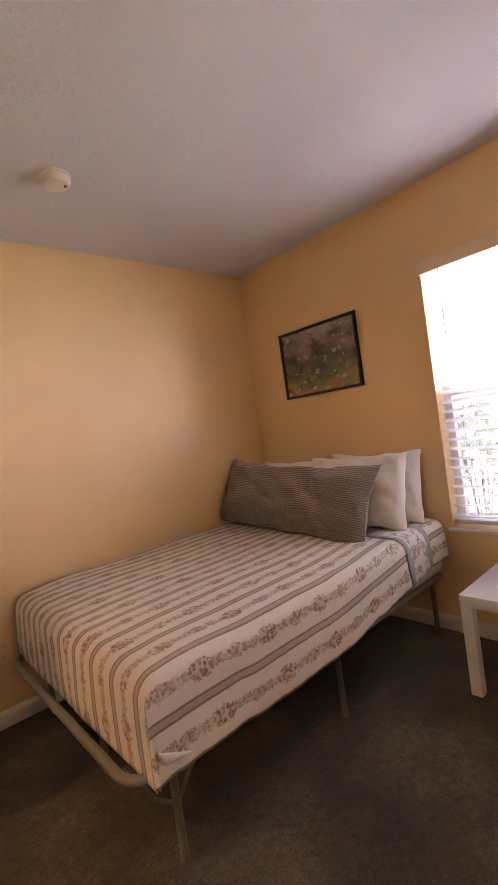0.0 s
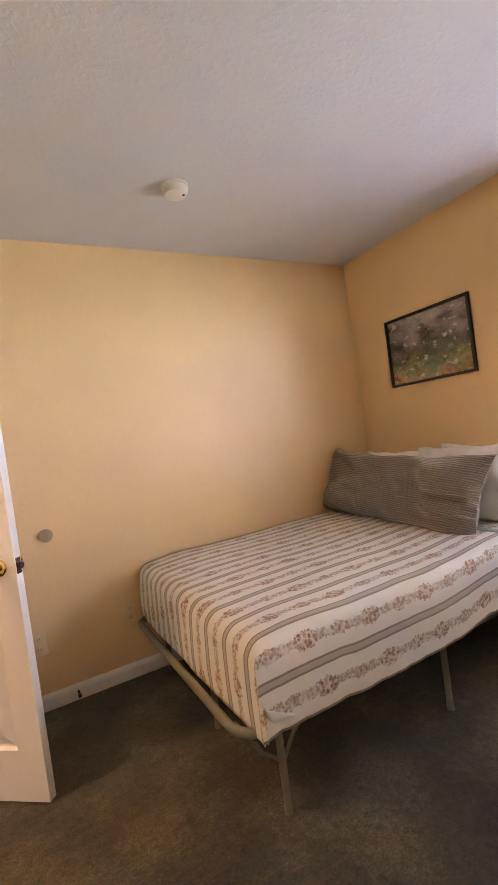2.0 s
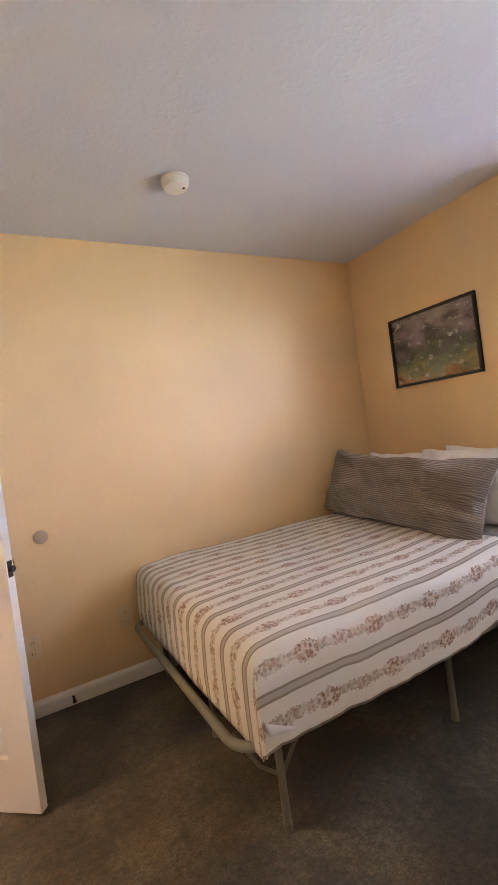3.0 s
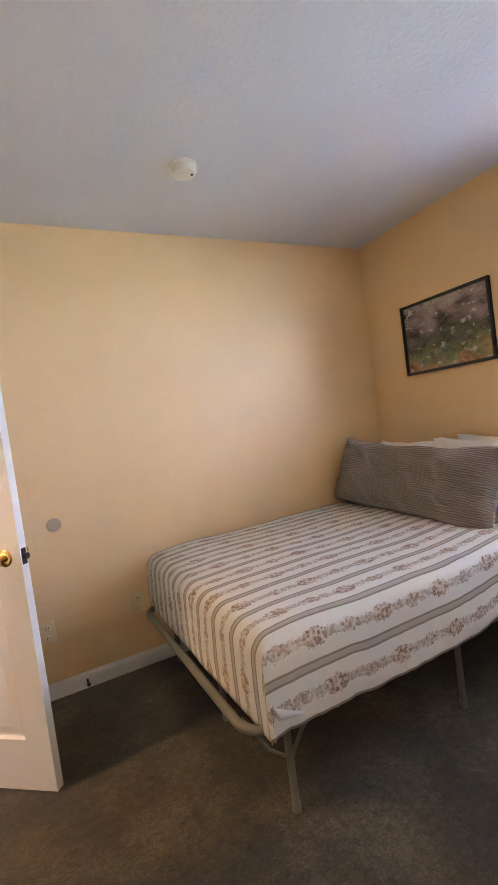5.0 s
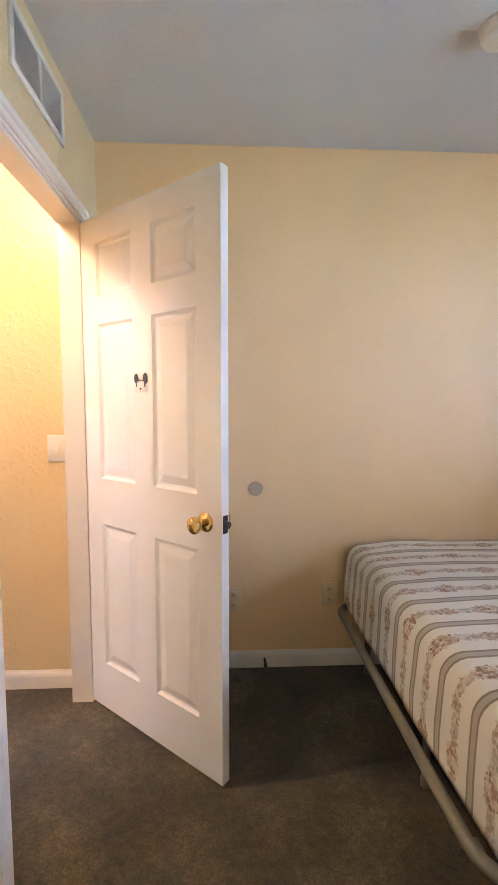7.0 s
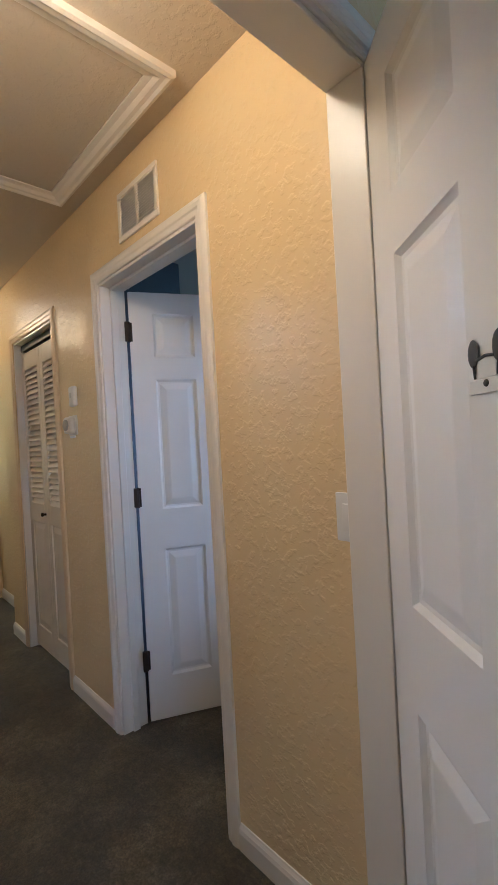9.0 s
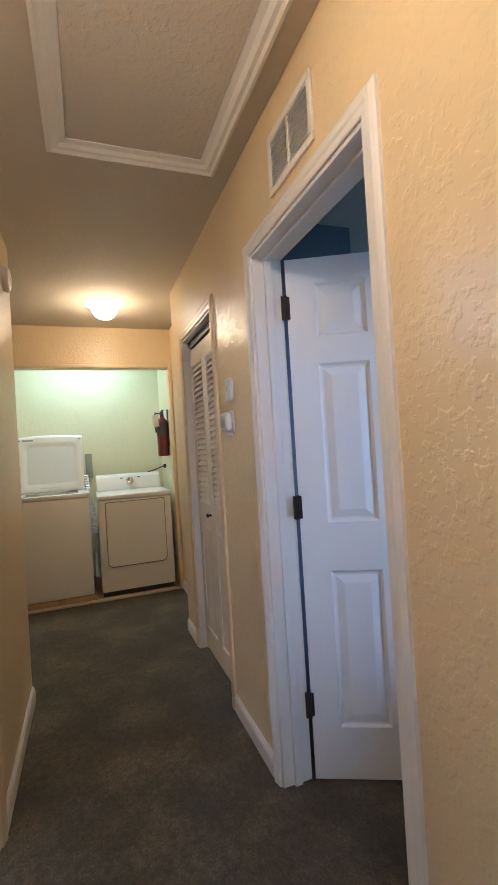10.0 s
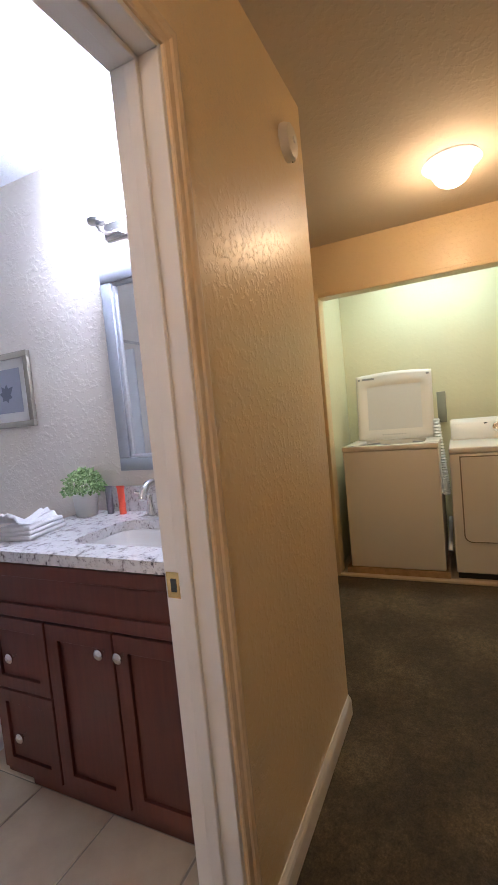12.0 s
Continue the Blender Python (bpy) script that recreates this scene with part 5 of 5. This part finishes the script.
shaker("false_front", vy0 + 0.012, vy1 - 0.012, 0.703, 0.888, 0.045)
d1 = shaker("drawer", vy0 + 0.012, -1.742, 0.437, 0.695, 0.045)
vanity_knob(d1, -1.893, 0.566)
d2 = shaker("drawer", vy0 + 0.012, -1.742, 0.135, 0.430, 0.045)
vanity_knob(d2, -1.893, 0.283)
da = shaker("door", -1.734, -1.452, 0.135, 0.695)
vanity_knob(da, -1.485, 0.640)
db = shaker("door", -1.446, vy1 - 0.012, 0.135, 0.695)
vanity_knob(db, -1.412, 0.640)


def granite_material():
    m = material("white_speckled_granite", (0.6, 0.58, 0.56), 0.12)
    a = noise_of(m, 34, 5, 0.7)
    b = noise_of(m, 85, 4, 0.7)
    c1 = ramp(m, a.outputs["Fac"], [(0.33, (0.06, 0.055, 0.065)), (0.39, (0.40, 0.36, 0.35)), (0.46, (0.70, 0.67, 0.65)), (0.70, (0.78, 0.76, 0.75))])
    c2 = ramp(m, b.outputs["Fac"], [(0.34, (0.25, 0.22, 0.24)), (0.42, (1, 1, 1))])
    wire(m, mixed(m, 0.75, c1.outputs[0], c2.outputs[0], "MULTIPLY"), shader(m).inputs["Base Color"])
    return m


GRANITE = granite_material()
SY, SX = -1.47, -2.03      # sink centre
ctop = thing("countertop", "white speckled granite vanity top with an undermount sink", "countertop")
cx0, cx1, cy0, cy1, cz0, cz1 = BW + 0.001, -1.760, -2.055, -1.100, 0.898, 0.934
hw, hd = 0.235, 0.155
bm = bmesh.new()
K = 48


def outer(a):
    c, s = math.cos(a), math.sin(a)
    k = min((cx1 - SX) / c if c > 1e-6 else ((cx0 - SX) / c if c < -1e-6 else 9e9), (cy1 - SY) / s if s > 1e-6 else ((cy0 - SY) / s if s < -1e-6 else 9e9))
    return SX + k * c, SY + k * s


def inner_(a, f=1.0):
    c, s = math.cos(a), math.sin(a)
    n4 = (abs(c / hd) ** 6 + abs(s / hw) ** 6) ** (-1 / 6)
    return SX + f * n4 * c, SY + f * n4 * s


angles = sorted([2 * math.pi * k / K for k in range(K)] + [math.atan2(y - SY, x - SX) % (2 * math.pi) for x in (cx0, cx1) for y in (cy0, cy1)])
ot = [bm.verts.new((*outer(a), cz1)) for a in angles]
ob_ = [bm.verts.new((*outer(a), cz0)) for a in angles]
it = [bm.verts.new((*inner_(a), cz1)) for a in angles]
ib = [bm.verts.new((*inner_(a), cz0)) for a in angles]
for k in range(len(angles)):
    j = (k + 1) % len(angles)
    for a, b in ((ot, it), (it, ib), (ib, ob_), (ob_, ot)):
        bm.faces.new((a[k], a[j], b[j], b[k]))
part("slab", bm, GRANITE, ctop, smooth=False)
bm = bmesh.new()
rings = [[bm.verts.new((*inner_(a, f), z)) for a in angles] for f, z in ((1.03, cz0 - 0.001), (1.0, cz0 - 0.002), (0.94, cz0 - 0.07), (0.80, cz0 - 0.115), (0.4, cz0 - 0.125), (0.05, cz0 - 0.128))]
for lo, hi in zip(rings, rings[1:]):
    for k in range(len(angles)):
        j = (k + 1) % len(angles)
        bm.faces.new((lo[k], lo[j], hi[j], hi[k]))
bm.faces.new(rings[-1])
part("sink_bowl", bm, material("white_porcelain", (0.82, 0.80, 0.77), 0.1), ctop, "white undermount porcelain bowl")
bm = bmesh.new()
box(bm, BW + 0.001, BW + 0.020, -1.900, cy1, cz1 + 0.001, 1.045, 0.002, 1)
part("backsplash", bm, GRANITE, ctop)

fau = thing("faucet", "brushed nickel two-handle faucet behind the sink", "faucet", (-2.235, SY - 0.09, cz1))
bm = bmesh.new()
box(bm, -0.028, 0.028, -0.085, 0.085, 0.0, 0.012, 0.005, 2)
part("base", bm, METAL, fau)
bm = bmesh.new()
tube(bm, [(0, 0, 0.01), (-0.002, 0, 0.06), (0.004, 0, 0.098)] + [(0.055 - 0.055 * math.cos(radians(a)), 0, 0.108 + 0.038 * math.sin(radians(a))) for a in range(20, 170, 15)] + [(0.120, 0, 0.094)], 0.0155, 12)
part("spout", bm, METAL, fau)
for s in (-1, 1):
    bm = bmesh.new()
    lathe(bm, ((0.020, 0.012), (0.018, 0.03), (0.012, 0.06), (0.013, 0.085), (0.008, 0.092)), pose(0, s * 0.058, 0), 18)
    tube(bm, [(0, s * 0.058, 0.085), (0.004, s * 0.085, 0.096), (0.006, s * 0.125, 0.100)], 0.0065, 8)
    part("handle", bm, METAL, fau)

# mirror
mir = thing("wall_mirror", "grey framed mirror above the vanity", "mirror", (BW, 0, 0))
my0, my1, mz0, mz1 = -1.817, -1.125, 1.114, 1.964
GREYF = material("silver_grey_frame", (0.36, 0.38, 0.41), 0.35, 0.3)
for y0, y1, z0, z1 in ((my0, my1, mz1 - 0.055, mz1), (my0, my1, mz0, mz0 + 0.055), (my0, my0 + 0.055, mz0 + 0.055, mz1 - 0.055), (my1 - 0.055, my1, mz0 + 0.055, mz1 - 0.055)):
    bm = bmesh.new()
    box(bm, 0.001, 0.028, y0, y1, z0, z1, 0.004, 2)
    part("frame_bar", bm, GREYF, mir)
for y0, y1, z0, z1 in ((my0 + 0.055, my1 - 0.055, mz1 - 0.070, mz1 - 0.055), (my0 + 0.055, my1 - 0.055, mz0 + 0.055, mz0 + 0.070), (my0 + 0.055, my0 + 0.070, mz0 + 0.070, mz1 - 0.070), (my1 - 0.070, my1 - 0.055, mz0 + 0.070, mz1 - 0.070)):
    bm = bmesh.new()
    box(bm, 0.001, 0.018, y0, y1, z0, z1, 0.003, 2)
    part("inner_bead", bm, material("pale_silver_bead", (0.62, 0.63, 0.64), 0.3, 0.5), mir)
bm = bmesh.new()
box(bm, 0.001, 0.008, my0 + 0.068, my1 - 0.068, mz0 + 0.068, mz1 - 0.068)
part("mirror_glass", bm, material("mirror_silver", (0.88, 0.90, 0.90), 0.01, 1.0), mir)

# vanity light
vl = thing("vanity_light", "nickel vanity light with three lit upward shades", "wall light", (BW, -1.47, 2.10))
bm = bmesh.new()
box(bm, 0.001, 0.022, -0.30, 0.30, -0.02, 0.05, 0.006, 2)
part("back_plate", bm, METAL, vl)
BULB = material("lit_glass_shade", (0.95, 0.97, 1.0), 0.4)
shader(BULB).inputs["Emission Color"].default_value = (0.77, 0.89, 1.0, 1)
shader(BULB).inputs["Emission Strength"].default_value = 440.0
for k in range(3):
    y = -0.23 + 0.23 * k
    bm = bmesh.new()
    tube(bm, [(0.02, y, 0.005), (0.08, y, -0.025), (0.125, y, -0.025), (0.137, y, -0.005)], 0.008, 8)
    lathe(bm, ((0.020, -0.012), (0.036, -0.005), (0.036, 0.010), (0.020, 0.014)), pose(0.137, y, 0))
    arm = part("arm", bm, METAL, vl)
    bm = bmesh.new()
    lathe(bm, ((0.034, 0.016), (0.042, 0.05), (0.052, 0.12), (0.062, 0.165), (0.060, 0.165), (0.050, 0.12), (0.040, 0.05), (0.032, 0.018)), pose(0.137, y, 0), 24)
    part("shade", bm, BULB, arm, "glowing white glass shade")

framed("picture", "botanical print with a pale mat in a pewter frame", pose(BW, -2.505, 1.532, 0, 0, -90), 0.37, 0.365, 0.030, 0.022, material("pewter_frame", (0.26, 0.23, 0.18), 0.4, 0.5),
       material("pale_print", (0.27, 0.28, 0.33), 0.5), 0.045, material("white_mat", (0.66, 0.65, 0.62), 0.6))
bp = bmesh.new()
for k in range(7):
    a = radians(-60 + 50 * k)
    r_ = 0.048 if k else 0.062
    p0 = Vector((0, 0, -0.02))
    tip = p0 + Vector((math.sin(a) * r_, 0, math.cos(a) * r_ + 0.01))
    side = Vector((math.cos(a), 0, -math.sin(a))) * 0.016
    mid = (p0 + tip) / 2
    bp.faces.new([bp.verts.new(v) for v in (p0, mid + side, tip, mid - side)])
lf = part("drawn_leaf", bp, material("dark_leaf_print", (0.10, 0.11, 0.14), 0.6), [o for o in scene.objects if o.name.startswith("picture")][-1])
lf.matrix_basis = pose(0, 0.0118, 0.0)

# things on the counter
pot = thing("potted_plant", "small leafy plant in a white pot on the counter", "potted plant", (-2.235, -1.965, cz1))
bm = bmesh.new()
lathe(bm, ((0.040, 0), (0.044, 0.004), (0.053, 0.095), (0.055, 0.10), (0.050, 0.10), (0.046, 0.085), (0.01, 0.083)), sides=32)
part("pot", bm, material("white_ceramic", (0.72, 0.70, 0.66), 0.35), pot, "white ceramic pot")
rnd = random.Random(8)
PLANT = material("fresh_green_leaf", (0.10, 0.20, 0.05), 0.5)
oi = noise_of(PLANT, 60, 2)
wire(PLANT, ramp(PLANT, oi.outputs["Fac"], [(0.35, (0.09, 0.19, 0.05)), (0.65, (0.36, 0.48, 0.22))]).outputs[0], shader(PLANT).inputs["Base Color"])
for group_, colour, count in (("leaves", PLANT, 900), ("blossoms", material("pale_blossom", (0.65, 0.72, 0.52), 0.6), 110)):
    bm = bmesh.new()
    for k in range(count):
        a, e = rnd.uniform(0, 6.28), rnd.uniform(-0.15, 1.5)
        rr = rnd.uniform(0.55, 1.0) ** 0.5
        c = Vector((0.085 * rr * math.cos(a) * math.cos(e), 0.092 * rr * math.sin(a) * math.cos(e), 0.115 + 0.090 * rr * math.sin(e)))
        q = Euler((rnd.uniform(0, 6.28), rnd.uniform(0, 6.28), rnd.uniform(0, 6.28))).to_matrix()
        l = (0.018 if group_ == "leaves" else 0.009) * rnd.uniform(0.7, 1.25)
        bm.faces.new([bm.verts.new(c + q @ Vector(p)) for p in ((0, 0, 0), (l * 0.36, l * 0.45, l * 0.1), (0, l, 0), (-l * 0.36, l * 0.45, l * 0.1))])
    part(group_, bm, colour, pot, smooth=False)
bm = bmesh.new()
for k in range(14):
    a = k * 0.45
    tube(bm, [(0.015 * math.cos(a), 0.015 * math.sin(a), 0.08), (0.04 * math.cos(a), 0.04 * math.sin(a), 0.12), (0.07 * math.cos(a), 0.07 * math.sin(a), 0.15)], 0.0015, 5)
part("stems", bm, PLANT, pot)


def tube_bottle(label, y, colour):
    t = thing("toiletry_tube", label, "toiletry", (-2.275, y, cz1))
    bm = bmesh.new()
    lathe(bm, ((0.014, 0), (0.0145, 0.002), (0.0145, 0.028), (0.013, 0.030)), sides=20)
    part("cap", bm, colour, t)
    bm = bmesh.new()

    def shape(u, v):
        a = 2 * math.pi * u
        return Vector(((0.0135 * (1 - v) + 0.002) * math.cos(a), (0.0150 + 0.006 * v) * math.sin(a), 0.030 + 0.085 * v))
    sheet(bm, 20, 6, shape)
    box(bm, -0.002, 0.002, -0.0212, 0.0212, 0.113, 0.122)
    part("body", bm, colour, t)
    return t


tube_bottle("grey squeeze tube standing on its cap by the backsplash", -1.868, material("grey_tube", (0.12, 0.11, 0.12), 0.35))
tube_bottle("orange-red squeeze tube standing on its cap by the backsplash", -1.800, material("orange_red_tube", (0.62, 0.07, 0.03), 0.35))
sd_ = thing("soap_dispenser", "clear soap bottle beside the faucet", "soap bottle", (-2.22, -1.20, cz1))
bm = bmesh.new()
lathe(bm, ((0.030, 0), (0.032, 0.004), (0.032, 0.10), (0.012, 0.125), (0.012, 0.135)), sides=24)
part("bottle", bm, material("pale_soap", (0.70, 0.74, 0.74), 0.15), sd_)
bm = bmesh.new()
lathe(bm, ((0.014, 0.135), (0.014, 0.15), (0.005, 0.152), (0.005, 0.175)), sides=16)
box(bm, -0.008, 0.045, -0.008, 0.008, 0.172, 0.184, 0.003, 1)
part("pump", bm, WHITE, sd_)

TOWEL = material("white_terry", (0.78, 0.77, 0.75), 0.95)
n_ = noise_of(TOWEL, 240, 2)
bump(TOWEL, n_.outputs["Fac"], 0.5, 0.003)
shader(TOWEL).inputs["Sheen Weight"].default_value = 0.3
tw = thing("folded_towel", "folded white hand towel with a rolled washcloth on top", "towel", (-1.955, -1.965, cz1), 12)
for k in range(3):
    bm = bmesh.new()
    box(bm, -0.105 + 0.004 * k, 0.105 - 0.006 * k, -0.075 + 0.003 * k, 0.075 - 0.002 * k, 0.001 + 0.016 * k, 0.017 + 0.016 * k, 0.007, 3)
    part("fold", bm, TOWEL, tw)
bm = bmesh.new()
sheet(bm, 24, 12, lambda u, v: Vector((-0.10 + 0.21 * u + 0.02 * v, (v - 0.5) * (0.07 + 0.06 * abs(2 * u - 1)), 0.049 + 0.030 * math.sin(math.pi * v) * (0.6 + 0.4 * math.cos(6 * u)) + 0.025 * max(0, 2 * u - 1) + 0.006 * math.sin(25 * v))))
ob = part("washcloth", bm, TOWEL, tw)
ob.modifiers.new("thick", "SOLIDIFY").thickness = 0.006

# toilet
PORC = material("porcelain", (0.76, 0.76, 0.75), 0.08)
toi = thing("toilet", "white two-piece toilet beside the vanity", "toilet", (BW + 0.012, -2.43, 0))
bm = bmesh.new()
box(bm, 0.0, 0.19, -0.20, 0.20, 0.40, 0.745, 0.03, 4)
part("tank", bm, PORC, toi)
bm = bmesh.new()
box(bm, -0.004, 0.205, -0.21, 0.21, 0.746, 0.780, 0.012, 3)
part("tank_lid", bm, PORC, toi)
bm = bmesh.new()
sec = ((0.0, 0.40, 0.13, 0.22), (0.10, 0.36, 0.11, 0.20), (0.22, 0.37, 0.12, 0.21), (0.34, 0.42, 0.17, 0.25), (0.385, 0.43, 0.18, 0.255))
rings = [[bm.verts.new((cx + rx * math.cos(2 * math.pi * k / 28), ry * math.sin(2 * math.pi * k / 28), z)) for k in range(28)] for z, cx, ry, rx in sec]
for lo, hi in zip(rings, rings[1:]):
    for k in range(28):
        bm.faces.new((lo[k], lo[(k + 1) % 28], hi[(k + 1) % 28], hi[k]))
bm.faces.new(rings[0])
bm.faces.new(rings[-1])
part("bowl", bm, PORC, toi)
bm = bmesh.new()
rings = [[bm.verts.new((0.43 + rx * math.cos(2 * math.pi * k / 28), ry * math.sin(2 * math.pi * k / 28), z)) for k in range(28)] for z, ry, rx in ((0.387, 0.175, 0.25), (0.390, 0.185, 0.26), (0.420, 0.185, 0.26), (0.432, 0.17, 0.245), (0.435, 0.08, 0.12))]
for lo, hi in zip(rings, rings[1:]):
    for k in range(28):
        bm.faces.new((lo[k], lo[(k + 1) % 28], hi[(k + 1) % 28], hi[k]))
bm.faces.new(rings[0])
bm.faces.new(rings[-1])
part("seat_lid", bm, PORC, toi)
bm = bmesh.new()
box(bm, 0.205, 0.225, 0.11, 0.17, 0.66, 0.675, 0.004, 2)
part("flush_lever", bm, CHROME, toi)
tis = thing("soap_packet", "small pale wrapped packet on the toilet tank", "packet", (BW + 0.11, -2.29, 0.780), 20)
bm = bmesh.new()
box(bm, -0.045, 0.045, -0.04, 0.04, 0.0, 0.055, 0.008, 2)
part("wrapper", bm, material("pale_paper", (0.70, 0.69, 0.66), 0.6), tis)

# tub with curtain, surround
tub = thing("bathtub", "white bathtub with a tall white surround", "bathtub", (0, 0, 0))
bm = bmesh.new()
box(bm, BW + 0.002, BE - 0.002, -2.94, -2.90, 0.0, 0.44, 0.015, 3)
part("apron", bm, PORC, tub)
bm = bmesh.new()
box(bm, BW + 0.002, BE - 0.002, BS + 0.02, -2.94, 0.10, 0.16)
box(bm, BW + 0.002, BW + 0.08, BS + 0.02, -2.94, 0.16, 0.44, 0.02, 2)
box(bm, BE - 0.08, BE - 0.002, BS + 0.02, -2.94, 0.16, 0.44, 0.02, 2)
part("basin", bm, PORC, tub)
bm = bmesh.new()
box(bm, BW + 0.002, BE - 0.002, BS + 0.002, BS + 0.02, 0.44, 1.95, 0.005, 1)
box(bm, BE - 0.02, BE - 0.002, BS + 0.02, -2.92, 0.44, 1.95, 0.005, 1)
box(bm, BE - 0.09, BE - 0.02, BS + 0.20, BS + 0.42, 1.60, 1.63, 0.01, 2)
part("surround", bm, PORC, tub)
cur = thing("shower_curtain", "white shower curtain drawn to the wall side", "shower curtain", (0, 0, 0))
bm = bmesh.new()
tube(bm, [(BW, -2.86, 1.98), ((BW + BE) / 2, -2.86, 1.98), (BE, -2.86, 1.98)], 0.012, 10)
part("rod", bm, CHROME, cur)
bm = bmesh.new()
sheet(bm, 90, 16, lambda u, v: Vector((BW + 0.02 + 0.62 * u * (1 + 0.08 * v), -2.86 + 0.035 * math.sin(u * 44) * (0.6 + 0.4 * v) + 0.06 * v * (1 - 0.5 * u), 1.96 - 1.72 * v)))
ob = part("cloth", bm, material("white_curtain", (0.78, 0.78, 0.78), 0.8), cur)
ob.modifiers.new("thick", "SOLIDIFY").thickness = 0.003

# towel bar with towels on the east wall, seen in the mirror
tb = thing("towel_bar", "nickel towel bar on the bathroom wall", "towel bar", (BE, -2.46, 1.60))
for y in (-0.31, 0.31):
    bm = bmesh.new()
    box(bm, -0.06, -0.001, y - 0.02, y + 0.02, -0.02, 0.02, 0.006, 2)
    part("bracket", bm, METAL, tb)
bm = bmesh.new()
rod(bm, (-0.05, -0.31, 0), (-0.05, 0.31, 0), 0.009)
part("bar", bm, METAL, tb)
ht_ = thing("hanging_towel", "white bath towel hung over the bar with a fanned washcloth", "towel", (BE - 0.05, -2.46, 1.60))


def hung(u, v):
    y = (u - 0.5) * 0.50
    s = 1.25 * v - 0.62
    x = -0.014 if s < 0 else 0.014
    return Vector((x + 0.006 * math.sin(u * 19) * min(1, abs(s) * 3), y, 0.012 - abs(s)))


bm = bmesh.new()
sheet(bm, 40, 30, hung)
ob = part("bath_towel", bm, TOWEL, ht_)
ob.modifiers.new("thick", "SOLIDIFY").thickness = 0.008
bm = bmesh.new()
sheet(bm, 30, 10, lambda u, v: Vector((-0.034 - 0.008 * (k_ := math.sin(u * 40)), (u - 0.5) * (0.09 + 0.10 * max(0.0, 2 * v - 1)), -0.20 + 0.25 * v + 0.03 * v * math.sin(math.pi * u))))
ob = part("fanned_washcloth", bm, TOWEL, ht_)
ob.modifiers.new("thick", "SOLIDIFY").thickness = 0.006

# floor tiles
TILE = material("beige_ceramic_tile", (0.55, 0.46, 0.36), 0.3)
n_ = noise_of(TILE, 7, 5)
oi = TILE.node_tree.nodes.new("ShaderNodeObjectInfo")
tone = ramp(TILE, n_.outputs["Fac"], [(0.3, (0.65, 0.52, 0.37)), (0.7, (0.77, 0.64, 0.47))])
vary = ramp(TILE, oi.outputs["Random"], [(0.0, (0.92, 0.92, 0.92)), (1.0, (1.05, 1.05, 1.05))])
wire(TILE, mixed(TILE, 1.0, tone.outputs[0], vary.outputs[0], "MULTIPLY"), shader(TILE).inputs["Base Color"])
bm = bmesh.new()
box(bm, -0.170, 0.170, -0.170, 0.170, -0.009, 0.0, 0.002, 1)
tile_me = finish("tile", bm, TILE)
PT = 0.346
for i in range(-3, 3):
    for j in range(-7, 1):
        x, y = -1.515 + PT * (i + 0.5), -1.271 + PT * (j + 0.5)
        if x - 0.17 < BW - 0.2 or x + 0.17 > BE + 0.2 or y - 0.17 < -2.95 or y + 0.17 > -1.10:
            continue
        t = new("tile", tile_me)
        t.parent = floor_b
        t.matrix_basis = pose(x, y, 0)
bm = bmesh.new()
box(bm, -0.170, 0.170, -0.080, 0.080, -0.009, 0.0, 0.002, 1)
cut_me = finish("tile", bm, TILE)
for i in range(-3, 3):
    x = -1.515 + PT * (i + 0.5)
    if BW - 0.2 <= x - 0.17 and x + 0.17 <= BE + 0.2:
        t = new("tile", cut_me)
        t.parent = floor_b
        t.matrix_basis = pose(x, -1.185, 0)
